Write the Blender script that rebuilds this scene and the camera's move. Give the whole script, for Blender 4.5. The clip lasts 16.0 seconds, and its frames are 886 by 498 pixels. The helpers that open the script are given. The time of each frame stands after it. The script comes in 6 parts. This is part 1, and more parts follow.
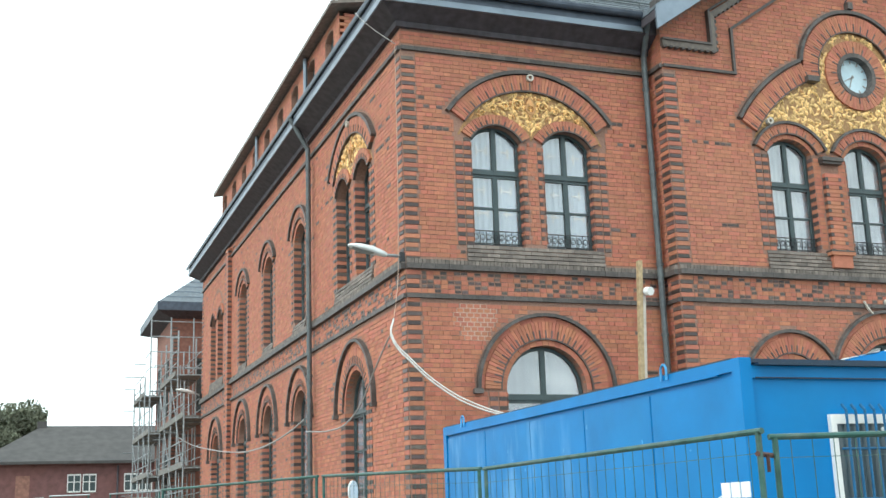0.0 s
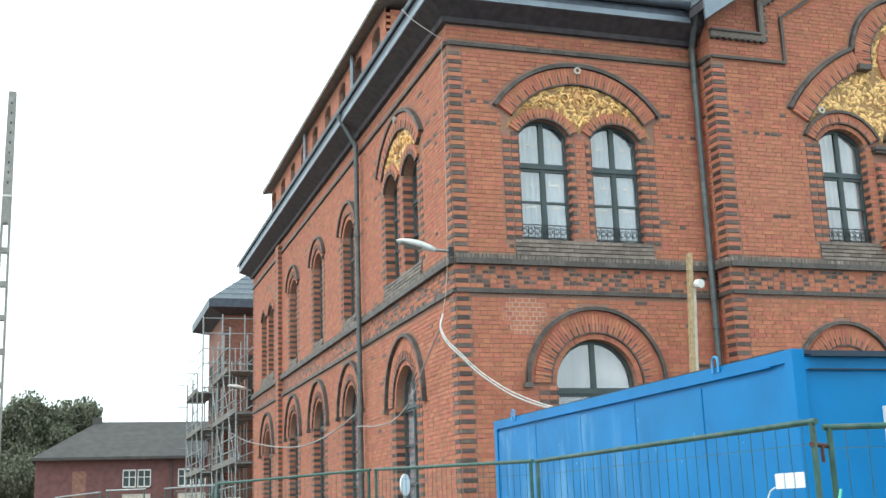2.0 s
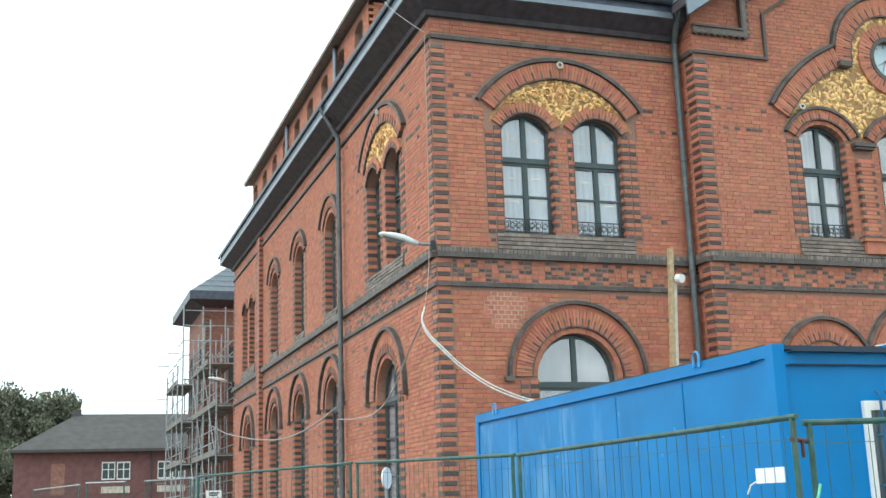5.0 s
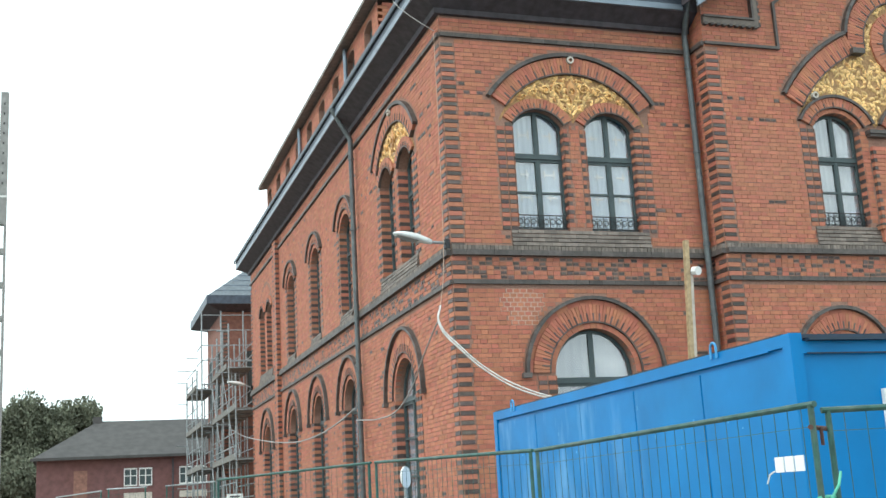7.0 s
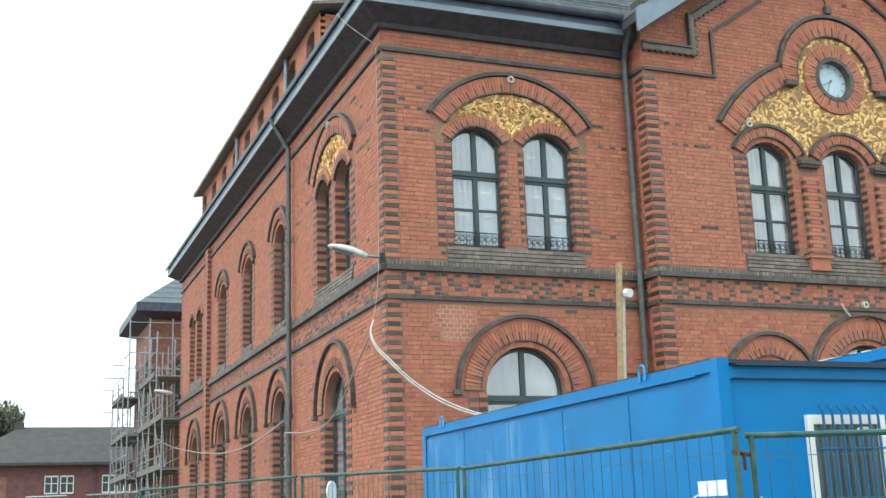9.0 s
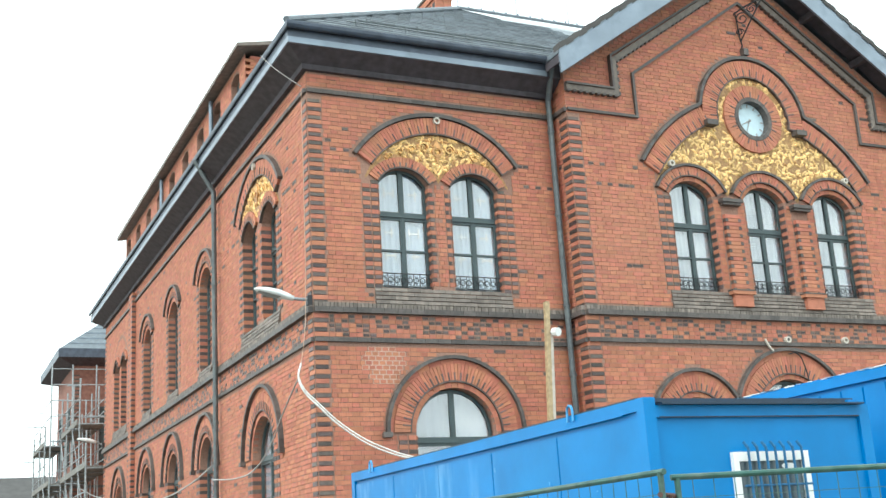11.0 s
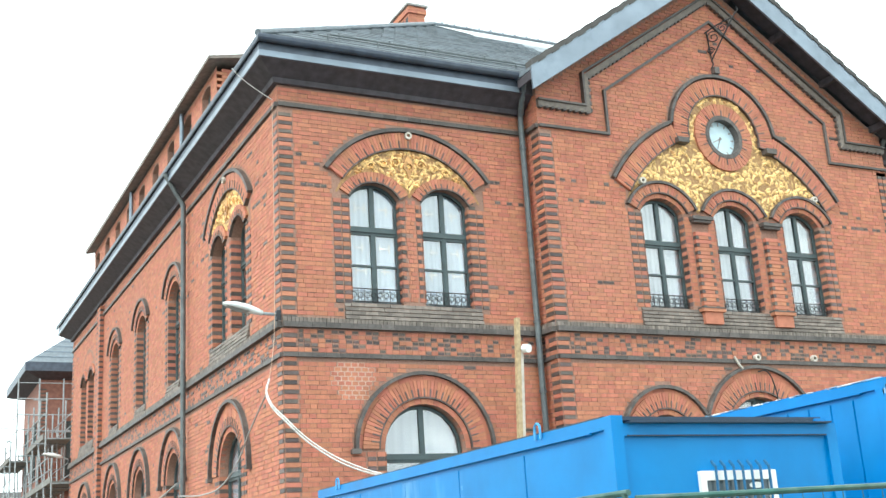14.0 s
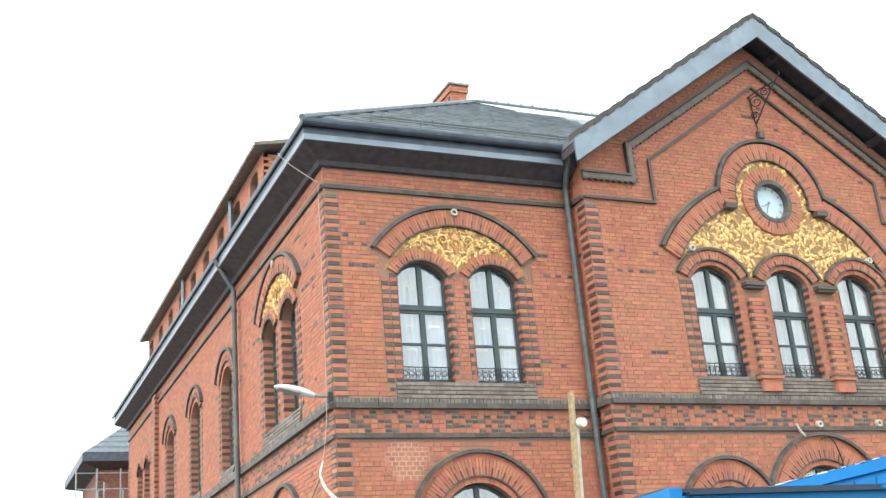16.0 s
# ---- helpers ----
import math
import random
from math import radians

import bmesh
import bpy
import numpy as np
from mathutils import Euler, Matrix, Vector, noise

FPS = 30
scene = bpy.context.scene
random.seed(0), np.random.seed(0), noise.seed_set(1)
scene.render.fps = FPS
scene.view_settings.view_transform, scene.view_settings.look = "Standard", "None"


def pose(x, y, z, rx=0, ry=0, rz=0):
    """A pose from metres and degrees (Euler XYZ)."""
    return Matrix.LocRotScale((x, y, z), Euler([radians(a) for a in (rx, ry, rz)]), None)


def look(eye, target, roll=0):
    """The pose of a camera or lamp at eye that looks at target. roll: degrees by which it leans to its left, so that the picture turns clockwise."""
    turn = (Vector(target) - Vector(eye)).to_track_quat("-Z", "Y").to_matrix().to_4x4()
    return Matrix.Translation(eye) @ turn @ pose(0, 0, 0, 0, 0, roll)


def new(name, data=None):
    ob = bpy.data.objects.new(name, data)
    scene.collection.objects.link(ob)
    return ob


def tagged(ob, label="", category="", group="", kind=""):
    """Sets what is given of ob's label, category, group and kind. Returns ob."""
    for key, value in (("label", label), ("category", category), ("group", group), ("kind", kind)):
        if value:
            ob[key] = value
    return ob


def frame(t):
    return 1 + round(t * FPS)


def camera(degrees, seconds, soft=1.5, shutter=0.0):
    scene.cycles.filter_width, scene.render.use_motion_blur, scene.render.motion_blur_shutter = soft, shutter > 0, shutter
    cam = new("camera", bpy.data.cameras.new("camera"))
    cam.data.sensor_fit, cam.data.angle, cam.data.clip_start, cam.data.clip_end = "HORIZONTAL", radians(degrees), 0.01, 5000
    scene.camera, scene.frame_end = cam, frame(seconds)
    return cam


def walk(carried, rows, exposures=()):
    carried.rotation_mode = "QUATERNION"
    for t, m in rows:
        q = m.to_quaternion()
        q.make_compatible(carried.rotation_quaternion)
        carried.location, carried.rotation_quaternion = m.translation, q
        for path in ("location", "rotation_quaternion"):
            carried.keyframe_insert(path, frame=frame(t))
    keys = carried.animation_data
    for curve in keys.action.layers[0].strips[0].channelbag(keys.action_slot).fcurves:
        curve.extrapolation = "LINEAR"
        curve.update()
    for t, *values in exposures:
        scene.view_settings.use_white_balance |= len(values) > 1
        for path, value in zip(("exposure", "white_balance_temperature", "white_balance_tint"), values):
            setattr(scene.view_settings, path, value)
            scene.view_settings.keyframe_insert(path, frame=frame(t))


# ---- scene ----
import mathutils
from mathutils import geometry

rng = random.Random(7)
GROUND = -0.1

# camera and walk: seconds, x, y, z, pitch, roll, yaw
cam = camera(42.38, 16.0, soft=1.5)
PATH = [
    (0.0, -6.572, -19.437, 1.572, 13.18, -1.96, -20.62),
    (0.5, -6.574, -19.441, 1.570, 12.48, -2.38, -20.66),
    (1.0, -6.581, -19.452, 1.565, 12.56, -2.61, -19.65),
    (1.5, -6.590, -19.460, 1.556, 13.19, -1.78, -18.32),
    (2.0, -6.597, -19.468, 1.554, 13.02, -1.98, -18.15),
    (2.5, -6.593, -19.460, 1.560, 13.02, -2.02, -18.28),
    (3.0, -6.593, -19.468, 1.562, 12.85, -1.68, -18.39),
    (3.5, -6.594, -19.458, 1.557, 12.34, -1.35, -19.03),
    (4.0, -6.589, -19.452, 1.557, 12.35, -1.82, -19.17),
    (4.2, -6.614, -19.477, 1.572, 12.42, -1.82, -19.16),
    (6.3, -6.612, -19.475, 1.535, 12.71, -2.49, -18.52),
    (6.5, -6.592, -19.465, 1.543, 12.46, -2.74, -18.47),
    (7.0, -6.582, -19.452, 1.545, 12.65, -3.13, -18.29),
    (7.5, -6.595, -19.467, 1.537, 12.39, -3.38, -17.95),
    (8.0, -6.591, -19.462, 1.533, 12.06, -3.42, -18.08),
    (8.5, -6.599, -19.463, 1.524, 10.96, -2.51, -18.23),
    (9.0, -6.563, -19.438, 1.554, 13.25, -1.95, -21.62),
    (9.5, -6.540, -19.420, 1.568, 14.81, -1.71, -22.55),
    (9.7, -6.523, -19.413, 1.570, 14.57, -1.80, -23.26),
    (11.8, -6.514, -19.411, 1.594, 15.40, -4.01, -26.11),
    (12.0, -6.455, -19.351, 1.589, 15.31, -3.98, -26.44),
    (12.5, -6.433, -19.338, 1.610, 16.50, -3.77, -27.75),
    (13.0, -6.425, -19.333, 1.616, 17.31, -4.28, -28.49),
    (13.5, -6.433, -19.327, 1.609, 16.98, -4.06, -27.71),
    (14.0, -6.444, -19.359, 1.611, 15.75, -3.56, -26.82),
    (14.5, -6.426, -19.346, 1.604, 16.18, -4.51, -28.49),
    (15.0, -6.432, -19.330, 1.584, 15.39, -6.06, -26.13),
    (15.5, -6.406, -19.327, 1.610, 16.71, -6.44, -23.57),
    (16.0, -6.385, -19.308, 1.610, 19.79, -5.00, -24.49),
]
walk(cam, [(t, pose(x, y, z, 90 + p, 0, w) @ pose(0, 0, 0, 0, 0, r)) for t, x, y, z, p, r, w in PATH],
     [(0.0, 0.16, 6100, 4), (3.5, 0.04, 6100, 4), (8.5, 0.04, 6100, 4), (9.7, 0.12, 6150, 4), (11.8, 0.60, 6200, 4), (14.5, 0.66, 6200, 4), (15.2, 0.68, 6250, 5), (16.0, 0.56, 6400, 7)])

# overcast daylight
world = bpy.data.worlds.new("overcast")
scene.world = world
world.use_nodes = True
wn, wl = world.node_tree.nodes, world.node_tree.links
sky = wn.new("ShaderNodeTexSky")
sky.sky_type, sky.sun_disc = "NISHITA", False
sky.sun_elevation, sky.sun_rotation = radians(43), radians(246)
sky.dust_density, sky.air_density = 6.0, 1.0
veil = wn.new("ShaderNodeMix")
veil.data_type = "RGBA"
veil.inputs[0].default_value = 0.9
wl.new(sky.outputs[0], veil.inputs[6])
veil.inputs[7].default_value = (16.6, 18.0, 17.9, 1)
wn["Background"].inputs[1].default_value = 0.1
wl.new(veil.outputs[2], wn["Background"].inputs[0])
sun_data = bpy.data.lights.new("sun", "SUN")
sun_data.energy, sun_data.angle, sun_data.color = 1.3, radians(25), (1.0, 0.98, 0.94)
sun = new("sun", sun_data)
sun.matrix_world = look((-31, -14, 32), (0, 0, 0))


# ---------------------------------------------------------------- materials
def material(name, base, rough=0.7, metal=0.0, vary=0.0, island=0.0, single=0.0, noise_scale=8.0, noise_amt=0.15,
             stain_scale=0.5, stain_amt=0.0, stain=(0.05, 0.05, 0.05), bump=0.0, bump_scale=40.0, hue=0.0):
    """A worn surface: base colour, random per piece, fine grain, broad stains, fine relief."""
    m = bpy.data.materials.new(name)
    m.use_nodes = True
    n, l = m.node_tree.nodes, m.node_tree.links
    b = n["Principled BSDF"]
    b.inputs["Roughness"].default_value, b.inputs["Metallic"].default_value = rough, metal
    co = n.new("ShaderNodeNewGeometry")
    hsv = n.new("ShaderNodeHueSaturation")
    hsv.inputs["Color"].default_value = (*base, 1)
    grain = n.new("ShaderNodeTexNoise")
    grain.inputs["Scale"].default_value, grain.inputs["Detail"].default_value = noise_scale, 5
    l.new(co.outputs["Position"], grain.inputs["Vector"])
    val = n.new("ShaderNodeMapRange")
    val.inputs[1].default_value, val.inputs[2].default_value = 0.3, 0.7
    val.inputs[3].default_value, val.inputs[4].default_value = 1 - noise_amt, 1 + noise_amt
    l.new(grain.outputs[0], val.inputs[0])
    out = val.outputs[0]
    if island or single:
        src = co.outputs["Random Per Island"] if island else n.new("ShaderNodeObjectInfo").outputs["Random"]
        amt = island or single
        rnd = n.new("ShaderNodeMapRange")
        rnd.inputs[3].default_value, rnd.inputs[4].default_value = 1 - amt, 1 + amt
        l.new(src, rnd.inputs[0])
        mul = n.new("ShaderNodeMath")
        mul.operation = "MULTIPLY"
        l.new(out, mul.inputs[0]), l.new(rnd.outputs[0], mul.inputs[1])
        out = mul.outputs[0]
        if hue:
            hr = n.new("ShaderNodeMapRange")
            hr.inputs[3].default_value, hr.inputs[4].default_value = 0.5 - hue, 0.5 + hue
            fr = n.new("ShaderNodeMath")
            fr.operation = "FRACT"
            sc = n.new("ShaderNodeMath")
            sc.operation = "MULTIPLY"
            sc.inputs[1].default_value = 37.7
            l.new(src, sc.inputs[0]), l.new(sc.outputs[0], fr.inputs[0]), l.new(fr.outputs[0], hr.inputs[0])
            l.new(hr.outputs[0], hsv.inputs["Hue"])
    l.new(out, hsv.inputs["Value"])
    col = hsv.outputs[0]
    if stain_amt:
        st = n.new("ShaderNodeTexNoise")
        st.inputs["Scale"].default_value, st.inputs["Detail"].default_value = stain_scale, 6
        l.new(co.outputs["Position"], st.inputs["Vector"])
        sr = n.new("ShaderNodeMapRange")
        sr.inputs[1].default_value, sr.inputs[2].default_value, sr.inputs[4].default_value = 0.48, 0.72, stain_amt
        l.new(st.outputs[0], sr.inputs[0])
        mix = n.new("ShaderNodeMix")
        mix.data_type = "RGBA"
        l.new(sr.outputs[0], mix.inputs[0]), l.new(col, mix.inputs[6])
        mix.inputs[7].default_value = (*stain, 1)
        col = mix.outputs[2]
    l.new(col, b.inputs["Base Color"])
    if bump:
        bt = n.new("ShaderNodeTexNoise")
        bt.inputs["Scale"].default_value, bt.inputs["Detail"].default_value = bump_scale, 4
        l.new(co.outputs["Position"], bt.inputs["Vector"])
        bn = n.new("ShaderNodeBump")
        bn.inputs["Strength"].default_value, bn.inputs["Distance"].default_value = bump, 0.01
        l.new(bt.outputs[0], bn.inputs["Height"]), l.new(bn.outputs[0], b.inputs["Normal"])
    return m


RED = (0.435, 0.162, 0.098)
m_brick = material("red_brick", RED, 0.8, island=0.14, hue=0.009, noise_amt=0.12, stain_scale=0.35, stain_amt=0.35, stain=(0.40, 0.185, 0.125), bump=0.4)
m_brick_one = material("red_brick_single", RED, 0.8, single=0.14, hue=0.009, noise_amt=0.12, stain_scale=0.35, stain_amt=0.35, stain=(0.40, 0.185, 0.125), bump=0.4)
m_dark = material("dark_glazed_brick", (0.095, 0.068, 0.060), 0.5, island=0.45, hue=0.03, noise_amt=0.25, bump=0.3)
m_mortar = material("mortar", (0.31, 0.18, 0.135), 0.95, noise_scale=30, noise_amt=0.2, stain_amt=0.4, stain_scale=0.6, stain=(0.16, 0.09, 0.07), bump=0.5)
m_mould = material("dark_moulding", (0.085, 0.072, 0.066), 0.55, island=0.3, noise_amt=0.25, noise_scale=14, bump=0.4)
m_pointing = material("pale_new_pointing", (0.50, 0.33, 0.26), 0.95, noise_scale=20, noise_amt=0.2)
m_sill = material("grey_sill_brick", (0.17, 0.14, 0.12), 0.7, island=0.3, noise_amt=0.25, bump=0.4)
m_gold = material("gilded_relief", (0.76, 0.49, 0.20), 0.5, metal=0.1, island=0.35, noise_scale=25, noise_amt=0.3, bump=0.5)
m_goldbase = material("gold_ground", (0.36, 0.20, 0.08), 0.6, noise_scale=30, noise_amt=0.35, bump=0.6)
m_goldred = material("terracotta_relief", (0.52, 0.27, 0.10), 0.55, island=0.3, noise_amt=0.2)
m_frame = material("grey_green_window_paint", (0.05, 0.072, 0.076), 0.45, noise_amt=0.15)
m_curtain = material("white_lace_curtain", (0.50, 0.60, 0.72), 0.9, noise_scale=3.5, noise_amt=0.08, stain_scale=2.3, stain_amt=0.3, stain=(0.72, 0.80, 0.88))
# Grey-blue with broad pale clouds: sky reflection painted on a sheet behind glass.
m_skypane = material("painted_sky_reflection", (0.40, 0.45, 0.53), 0.9, noise_scale=2.0, noise_amt=0.08, stain_scale=0.9, stain_amt=0.8, stain=(0.85, 0.88, 0.9))
m_inside = material("interior_plaster", (0.55, 0.53, 0.5), 0.9)
m_iron = material("black_wrought_iron", (0.025, 0.025, 0.028), 0.5, metal=0.3)
m_slate = material("blue_grey_slate", (0.12, 0.14, 0.16), 0.5, island=0.3, noise_scale=6, noise_amt=0.2, bump=0.3)
m_zinc = material("blue_grey_zinc", (0.22, 0.26, 0.31), 0.42, metal=0.5, noise_scale=3, noise_amt=0.2, stain_amt=0.3, stain_scale=1.5)
m_soffit = material("dark_brown_boards", (0.062, 0.053, 0.062), 0.75, noise_scale=6, noise_amt=0.3, bump=0.3)
m_pipe = material("downpipe_zinc", (0.10, 0.112, 0.118), 0.5, metal=0.3, noise_amt=0.2, stain_amt=0.4, stain_scale=2, stain=(0.2, 0.23, 0.22))
m_gutter = material("dark_blue_grey_gutter", (0.075, 0.09, 0.12), 0.45, metal=0.3, noise_scale=4, noise_amt=0.25)
m_thread = material("thin_beige_cord", (0.5, 0.34, 0.26), 0.7)
m_skysheet = material("sky_bright_sheet", (0.55, 0.57, 0.58), 0.35, metal=0.3, noise_amt=0.1)
m_blue = material("blue_container_paint", (0.004, 0.175, 0.46), 0.42, noise_scale=2.0, noise_amt=0.12, stain_scale=1.1, stain_amt=0.25, stain=(0.012, 0.22, 0.5), bump=0.12, bump_scale=9)
m_blue_pale = material("pale_blue_worn_paint", (0.30, 0.50, 0.70), 0.5, noise_scale=5, noise_amt=0.2)
m_blue_dark = material("dark_blue_roof_edge", (0.012, 0.03, 0.055), 0.5, noise_amt=0.2)
m_white = material("white_paint", (0.78, 0.78, 0.76), 0.5, noise_amt=0.06)
m_fence = material("green_grey_galvanised_tube", (0.035, 0.105, 0.088), 0.45, metal=0.3, noise_scale=12, noise_amt=0.3, stain_amt=0.4, stain_scale=6, stain=(0.16, 0.16, 0.14))
m_steel = material("galvanised_steel", (0.30, 0.32, 0.33), 0.45, metal=0.5, noise_scale=10, noise_amt=0.25)
m_deck = material("scaffold_plank", (0.19, 0.18, 0.165), 0.85, noise_scale=9, noise_amt=0.3)
m_wood = material("bare_timber", (0.42, 0.31, 0.18), 0.8, noise_scale=14, noise_amt=0.25)
m_cable = material("white_cable", (0.72, 0.70, 0.67), 0.5)
m_cablegrey = material("grey_cable", (0.35, 0.34, 0.33), 0.6)
m_concrete = material("weathered_concrete", (0.30, 0.30, 0.29), 0.9, noise_scale=5, noise_amt=0.2, stain_amt=0.35, stain_scale=1.2, stain=(0.16, 0.16, 0.15), bump=0.4)
m_ground = material("dusty_gravel", (0.20, 0.18, 0.15), 0.95, noise_scale=7, noise_amt=0.3, stain_scale=0.3, stain_amt=0.5, stain=(0.1, 0.11, 0.07), bump=0.8, bump_scale=25)
m_rubble = material("rubble", (0.26, 0.19, 0.15), 0.95, island=0.4, noise_amt=0.3, bump=0.6)
# Distance haze is mixed into this greyed leaf green.
m_leaf = material("tree_leaves", (0.14, 0.15, 0.10), 0.75, island=0.3, hue=0.02, noise_scale=1.0, noise_amt=0.3)
m_bark = material("bark", (0.09, 0.07, 0.05), 0.9, noise_amt=0.3, bump=0.6)
m_farwall = material("purple_brown_brick", (0.16, 0.076, 0.073), 0.85, noise_scale=3, noise_amt=0.2, stain_scale=0.3, stain_amt=0.4, stain=(0.2, 0.08, 0.06), bump=0.4, bump_scale=12)
m_farroof = material("brown_grey_roof_tiles", (0.072, 0.067, 0.065), 0.8, noise_scale=2, noise_amt=0.2, stain_scale=0.4, stain_amt=0.4, stain=(0.05, 0.048, 0.05), bump=0.4, bump_scale=10)
m_lamp = material("white_lamp_housing", (0.7, 0.71, 0.7), 0.4, noise_amt=0.06)
m_clock = material("clock_face_enamel", (0.55, 0.69, 0.76), 0.3, noise_amt=0.05)
m_stone = material("pale_carved_stone", (0.52, 0.47, 0.41), 0.8, noise_amt=0.2)
m_tie = material("green_ribbon", (0.12, 0.5, 0.36), 0.6)
m_cloth = material("dark_debris_netting", (0.10, 0.16, 0.16), 0.85, noise_scale=5, noise_amt=0.3)

m_blue.node_tree.nodes["Principled BSDF"].inputs["Specular IOR Level"].default_value = 0.25
m_blue_streaked = material("streaked_blue_paint", (0.004, 0.175, 0.46), 0.42, noise_scale=2.0, noise_amt=0.12, stain_scale=1.1, stain_amt=0.25, stain=(0.012, 0.22, 0.5), bump=0.12, bump_scale=9)


def streaks(m, pale, lo, hi):
    """Pale rubbed streaks running down a painted wall, denser towards its hi end along y."""
    n, l = m.node_tree.nodes, m.node_tree.links
    b = n["Principled BSDF"]
    b.inputs["Specular IOR Level"].default_value = 0.25
    old = b.inputs["Base Color"].links[0].from_socket
    geo, sep, mp, tex = n.new("ShaderNodeNewGeometry"), n.new("ShaderNodeSeparateXYZ"), n.new("ShaderNodeMapping"), n.new("ShaderNodeTexNoise")
    mp.inputs["Scale"].default_value = (1, 4.5, 0.9)
    tex.inputs["Scale"].default_value, tex.inputs["Detail"].default_value = 1.0, 7
    l.new(geo.outputs["Position"], mp.inputs["Vector"]), l.new(mp.outputs[0], tex.inputs["Vector"]), l.new(geo.outputs["Position"], sep.inputs[0])
    ramp, place, mul, mix = n.new("ShaderNodeMapRange"), n.new("ShaderNodeMapRange"), n.new("ShaderNodeMath"), n.new("ShaderNodeMix")
    ramp.inputs[1].default_value, ramp.inputs[2].default_value, ramp.inputs[4].default_value = 0.50, 0.72, 0.6
    place.inputs[1].default_value, place.inputs[2].default_value = lo, hi
    mul.operation, mix.data_type = "MULTIPLY", "RGBA"
    l.new(tex.outputs[0], ramp.inputs[0]), l.new(sep.outputs[1], place.inputs[0])
    l.new(ramp.outputs[0], mul.inputs[0]), l.new(place.outputs[0], mul.inputs[1])
    l.new(mul.outputs[0], mix.inputs[0]), l.new(old, mix.inputs[6])
    mix.inputs[7].default_value = (*pale, 1)
    l.new(mix.outputs[2], b.inputs["Base Color"])


streaks(m_blue_streaked, (0.20, 0.42, 0.66), -9.6, -7.6)
m_dimglass = material("dim_grey_blue_pane", (0.06, 0.085, 0.10), 0.15, noise_scale=2, noise_amt=0.2)
m_barblue = material("dull_blue_bar_paint", (0.01, 0.10, 0.22), 0.5, noise_amt=0.2)
# The same red brick with shade and distance haze put into its colour.
m_shadebrick = material("shade_dulled_red_brick", (0.25, 0.115, 0.085), 0.85, noise_scale=6, noise_amt=0.2, stain_scale=0.6, stain_amt=0.4, stain=(0.18, 0.10, 0.08), bump=0.4, bump_scale=14)
m_rust = material("rusty_steel", (0.10, 0.05, 0.04), 0.8, metal=0.2, noise_amt=0.3, noise_scale=20)
m_glass = bpy.data.materials.new("window_glass")
m_glass.use_nodes = True
g = m_glass.node_tree.nodes["Principled BSDF"]
g.inputs["Base Color"].default_value = (1, 1, 1, 1)
g.inputs["Roughness"].default_value, g.inputs["Transmission Weight"].default_value, g.inputs["IOR"].default_value = 0.02, 1.0, 2.05


# ---------------------------------------------------------------- mesh helpers
class Build:
    """Collects vertices and faces, in world metres or through a map of (u, z, d)."""

    def __init__(self, at=None):
        self.v, self.f, self.at = [], [], at

    def add(self, pts, faces):
        k = len(self.v)
        self.v += [self.at(*p) for p in pts] if self.at else [tuple(p) for p in pts]
        self.f += [tuple(k + i for i in q) for q in faces]

    def box(self, a0, a1, b0, b1, c0, c1, back=True):
        """In a map: u from a0 to a1, z from b0 to b1, out from c0 to c1. Without one: x, y, z."""
        p = [(a0, b0, c0), (a1, b0, c0), (a1, b1, c0), (a0, b1, c0), (a0, b0, c1), (a1, b0, c1), (a1, b1, c1), (a0, b1, c1)]
        f = [(4, 5, 6, 7), (0, 4, 7, 3), (1, 2, 6, 5), (3, 7, 6, 2), (0, 1, 5, 4)]
        self.add(p, f + [(0, 3, 2, 1)] if back else f)

    def prism(self, pts, c0, c1):
        """A flat outline (counter-clockwise in u, z) swept from c0 out to c1."""
        n = len(pts)
        p = [(a, b, c0) for a, b in pts] + [(a, b, c1) for a, b in pts]
        f = [(i, (i + 1) % n, n + (i + 1) % n, n + i) for i in range(n)]
        self.add(p, f + [tuple(range(n, 2 * n)), tuple(range(n - 1, -1, -1))])

    def wedge(self, cx, cz, r0, r1, a0, a1, c0, c1, steps=1):
        """A piece of a ring, angles in radians from +u."""
        for s in range(steps):
            b0, b1 = a0 + (a1 - a0) * s / steps, a0 + (a1 - a0) * (s + 1) / steps
            q = [(cx + r * math.cos(a), cz + r * math.sin(a)) for r, a in ((r0, b0), (r1, b0), (r1, b1), (r0, b1))]
            self.prism(q, c0, c1)

    def tube(self, a, b, r, n=6):
        a, b = Vector(a), Vector(b)
        w = (b - a).normalized()
        s = w.orthogonal().normalized()
        t = w.cross(s)
        ring = [(math.cos(2 * math.pi * i / n), math.sin(2 * math.pi * i / n)) for i in range(n)]
        p = [e + r * (c * s + d * t) for e in (a, b) for c, d in ring]
        f = [(i, (i + 1) % n, n + (i + 1) % n, n + i) for i in range(n)]
        self.add([tuple(q) for q in p], f + [tuple(range(n - 1, -1, -1)), tuple(range(n, 2 * n))])

    def path(self, pts, r, n=6):
        for a, b in zip(pts, pts[1:]):
            self.tube(a, b, r, n)

    def mesh(self, name):
        m = bpy.data.meshes.new(name)
        m.from_pydata(self.v, [], self.f)
        m.update()
        return m


def part(name, build, mat, parent=None, label="", smooth=False):
    """One mesh object under a thing or a part."""
    m = build.mesh(name) if isinstance(build, Build) else build
    if not m.materials:
        m.materials.append(mat)
    if smooth:
        m.polygons.foreach_set("use_smooth", [True] * len(m.polygons))
    ob = new(name, m)
    ob.parent = parent
    if label:
        ob["label"] = label
    return ob


def thing(name, label, category, kind="", group=""):
    return tagged(new(name), label, category, group, kind)


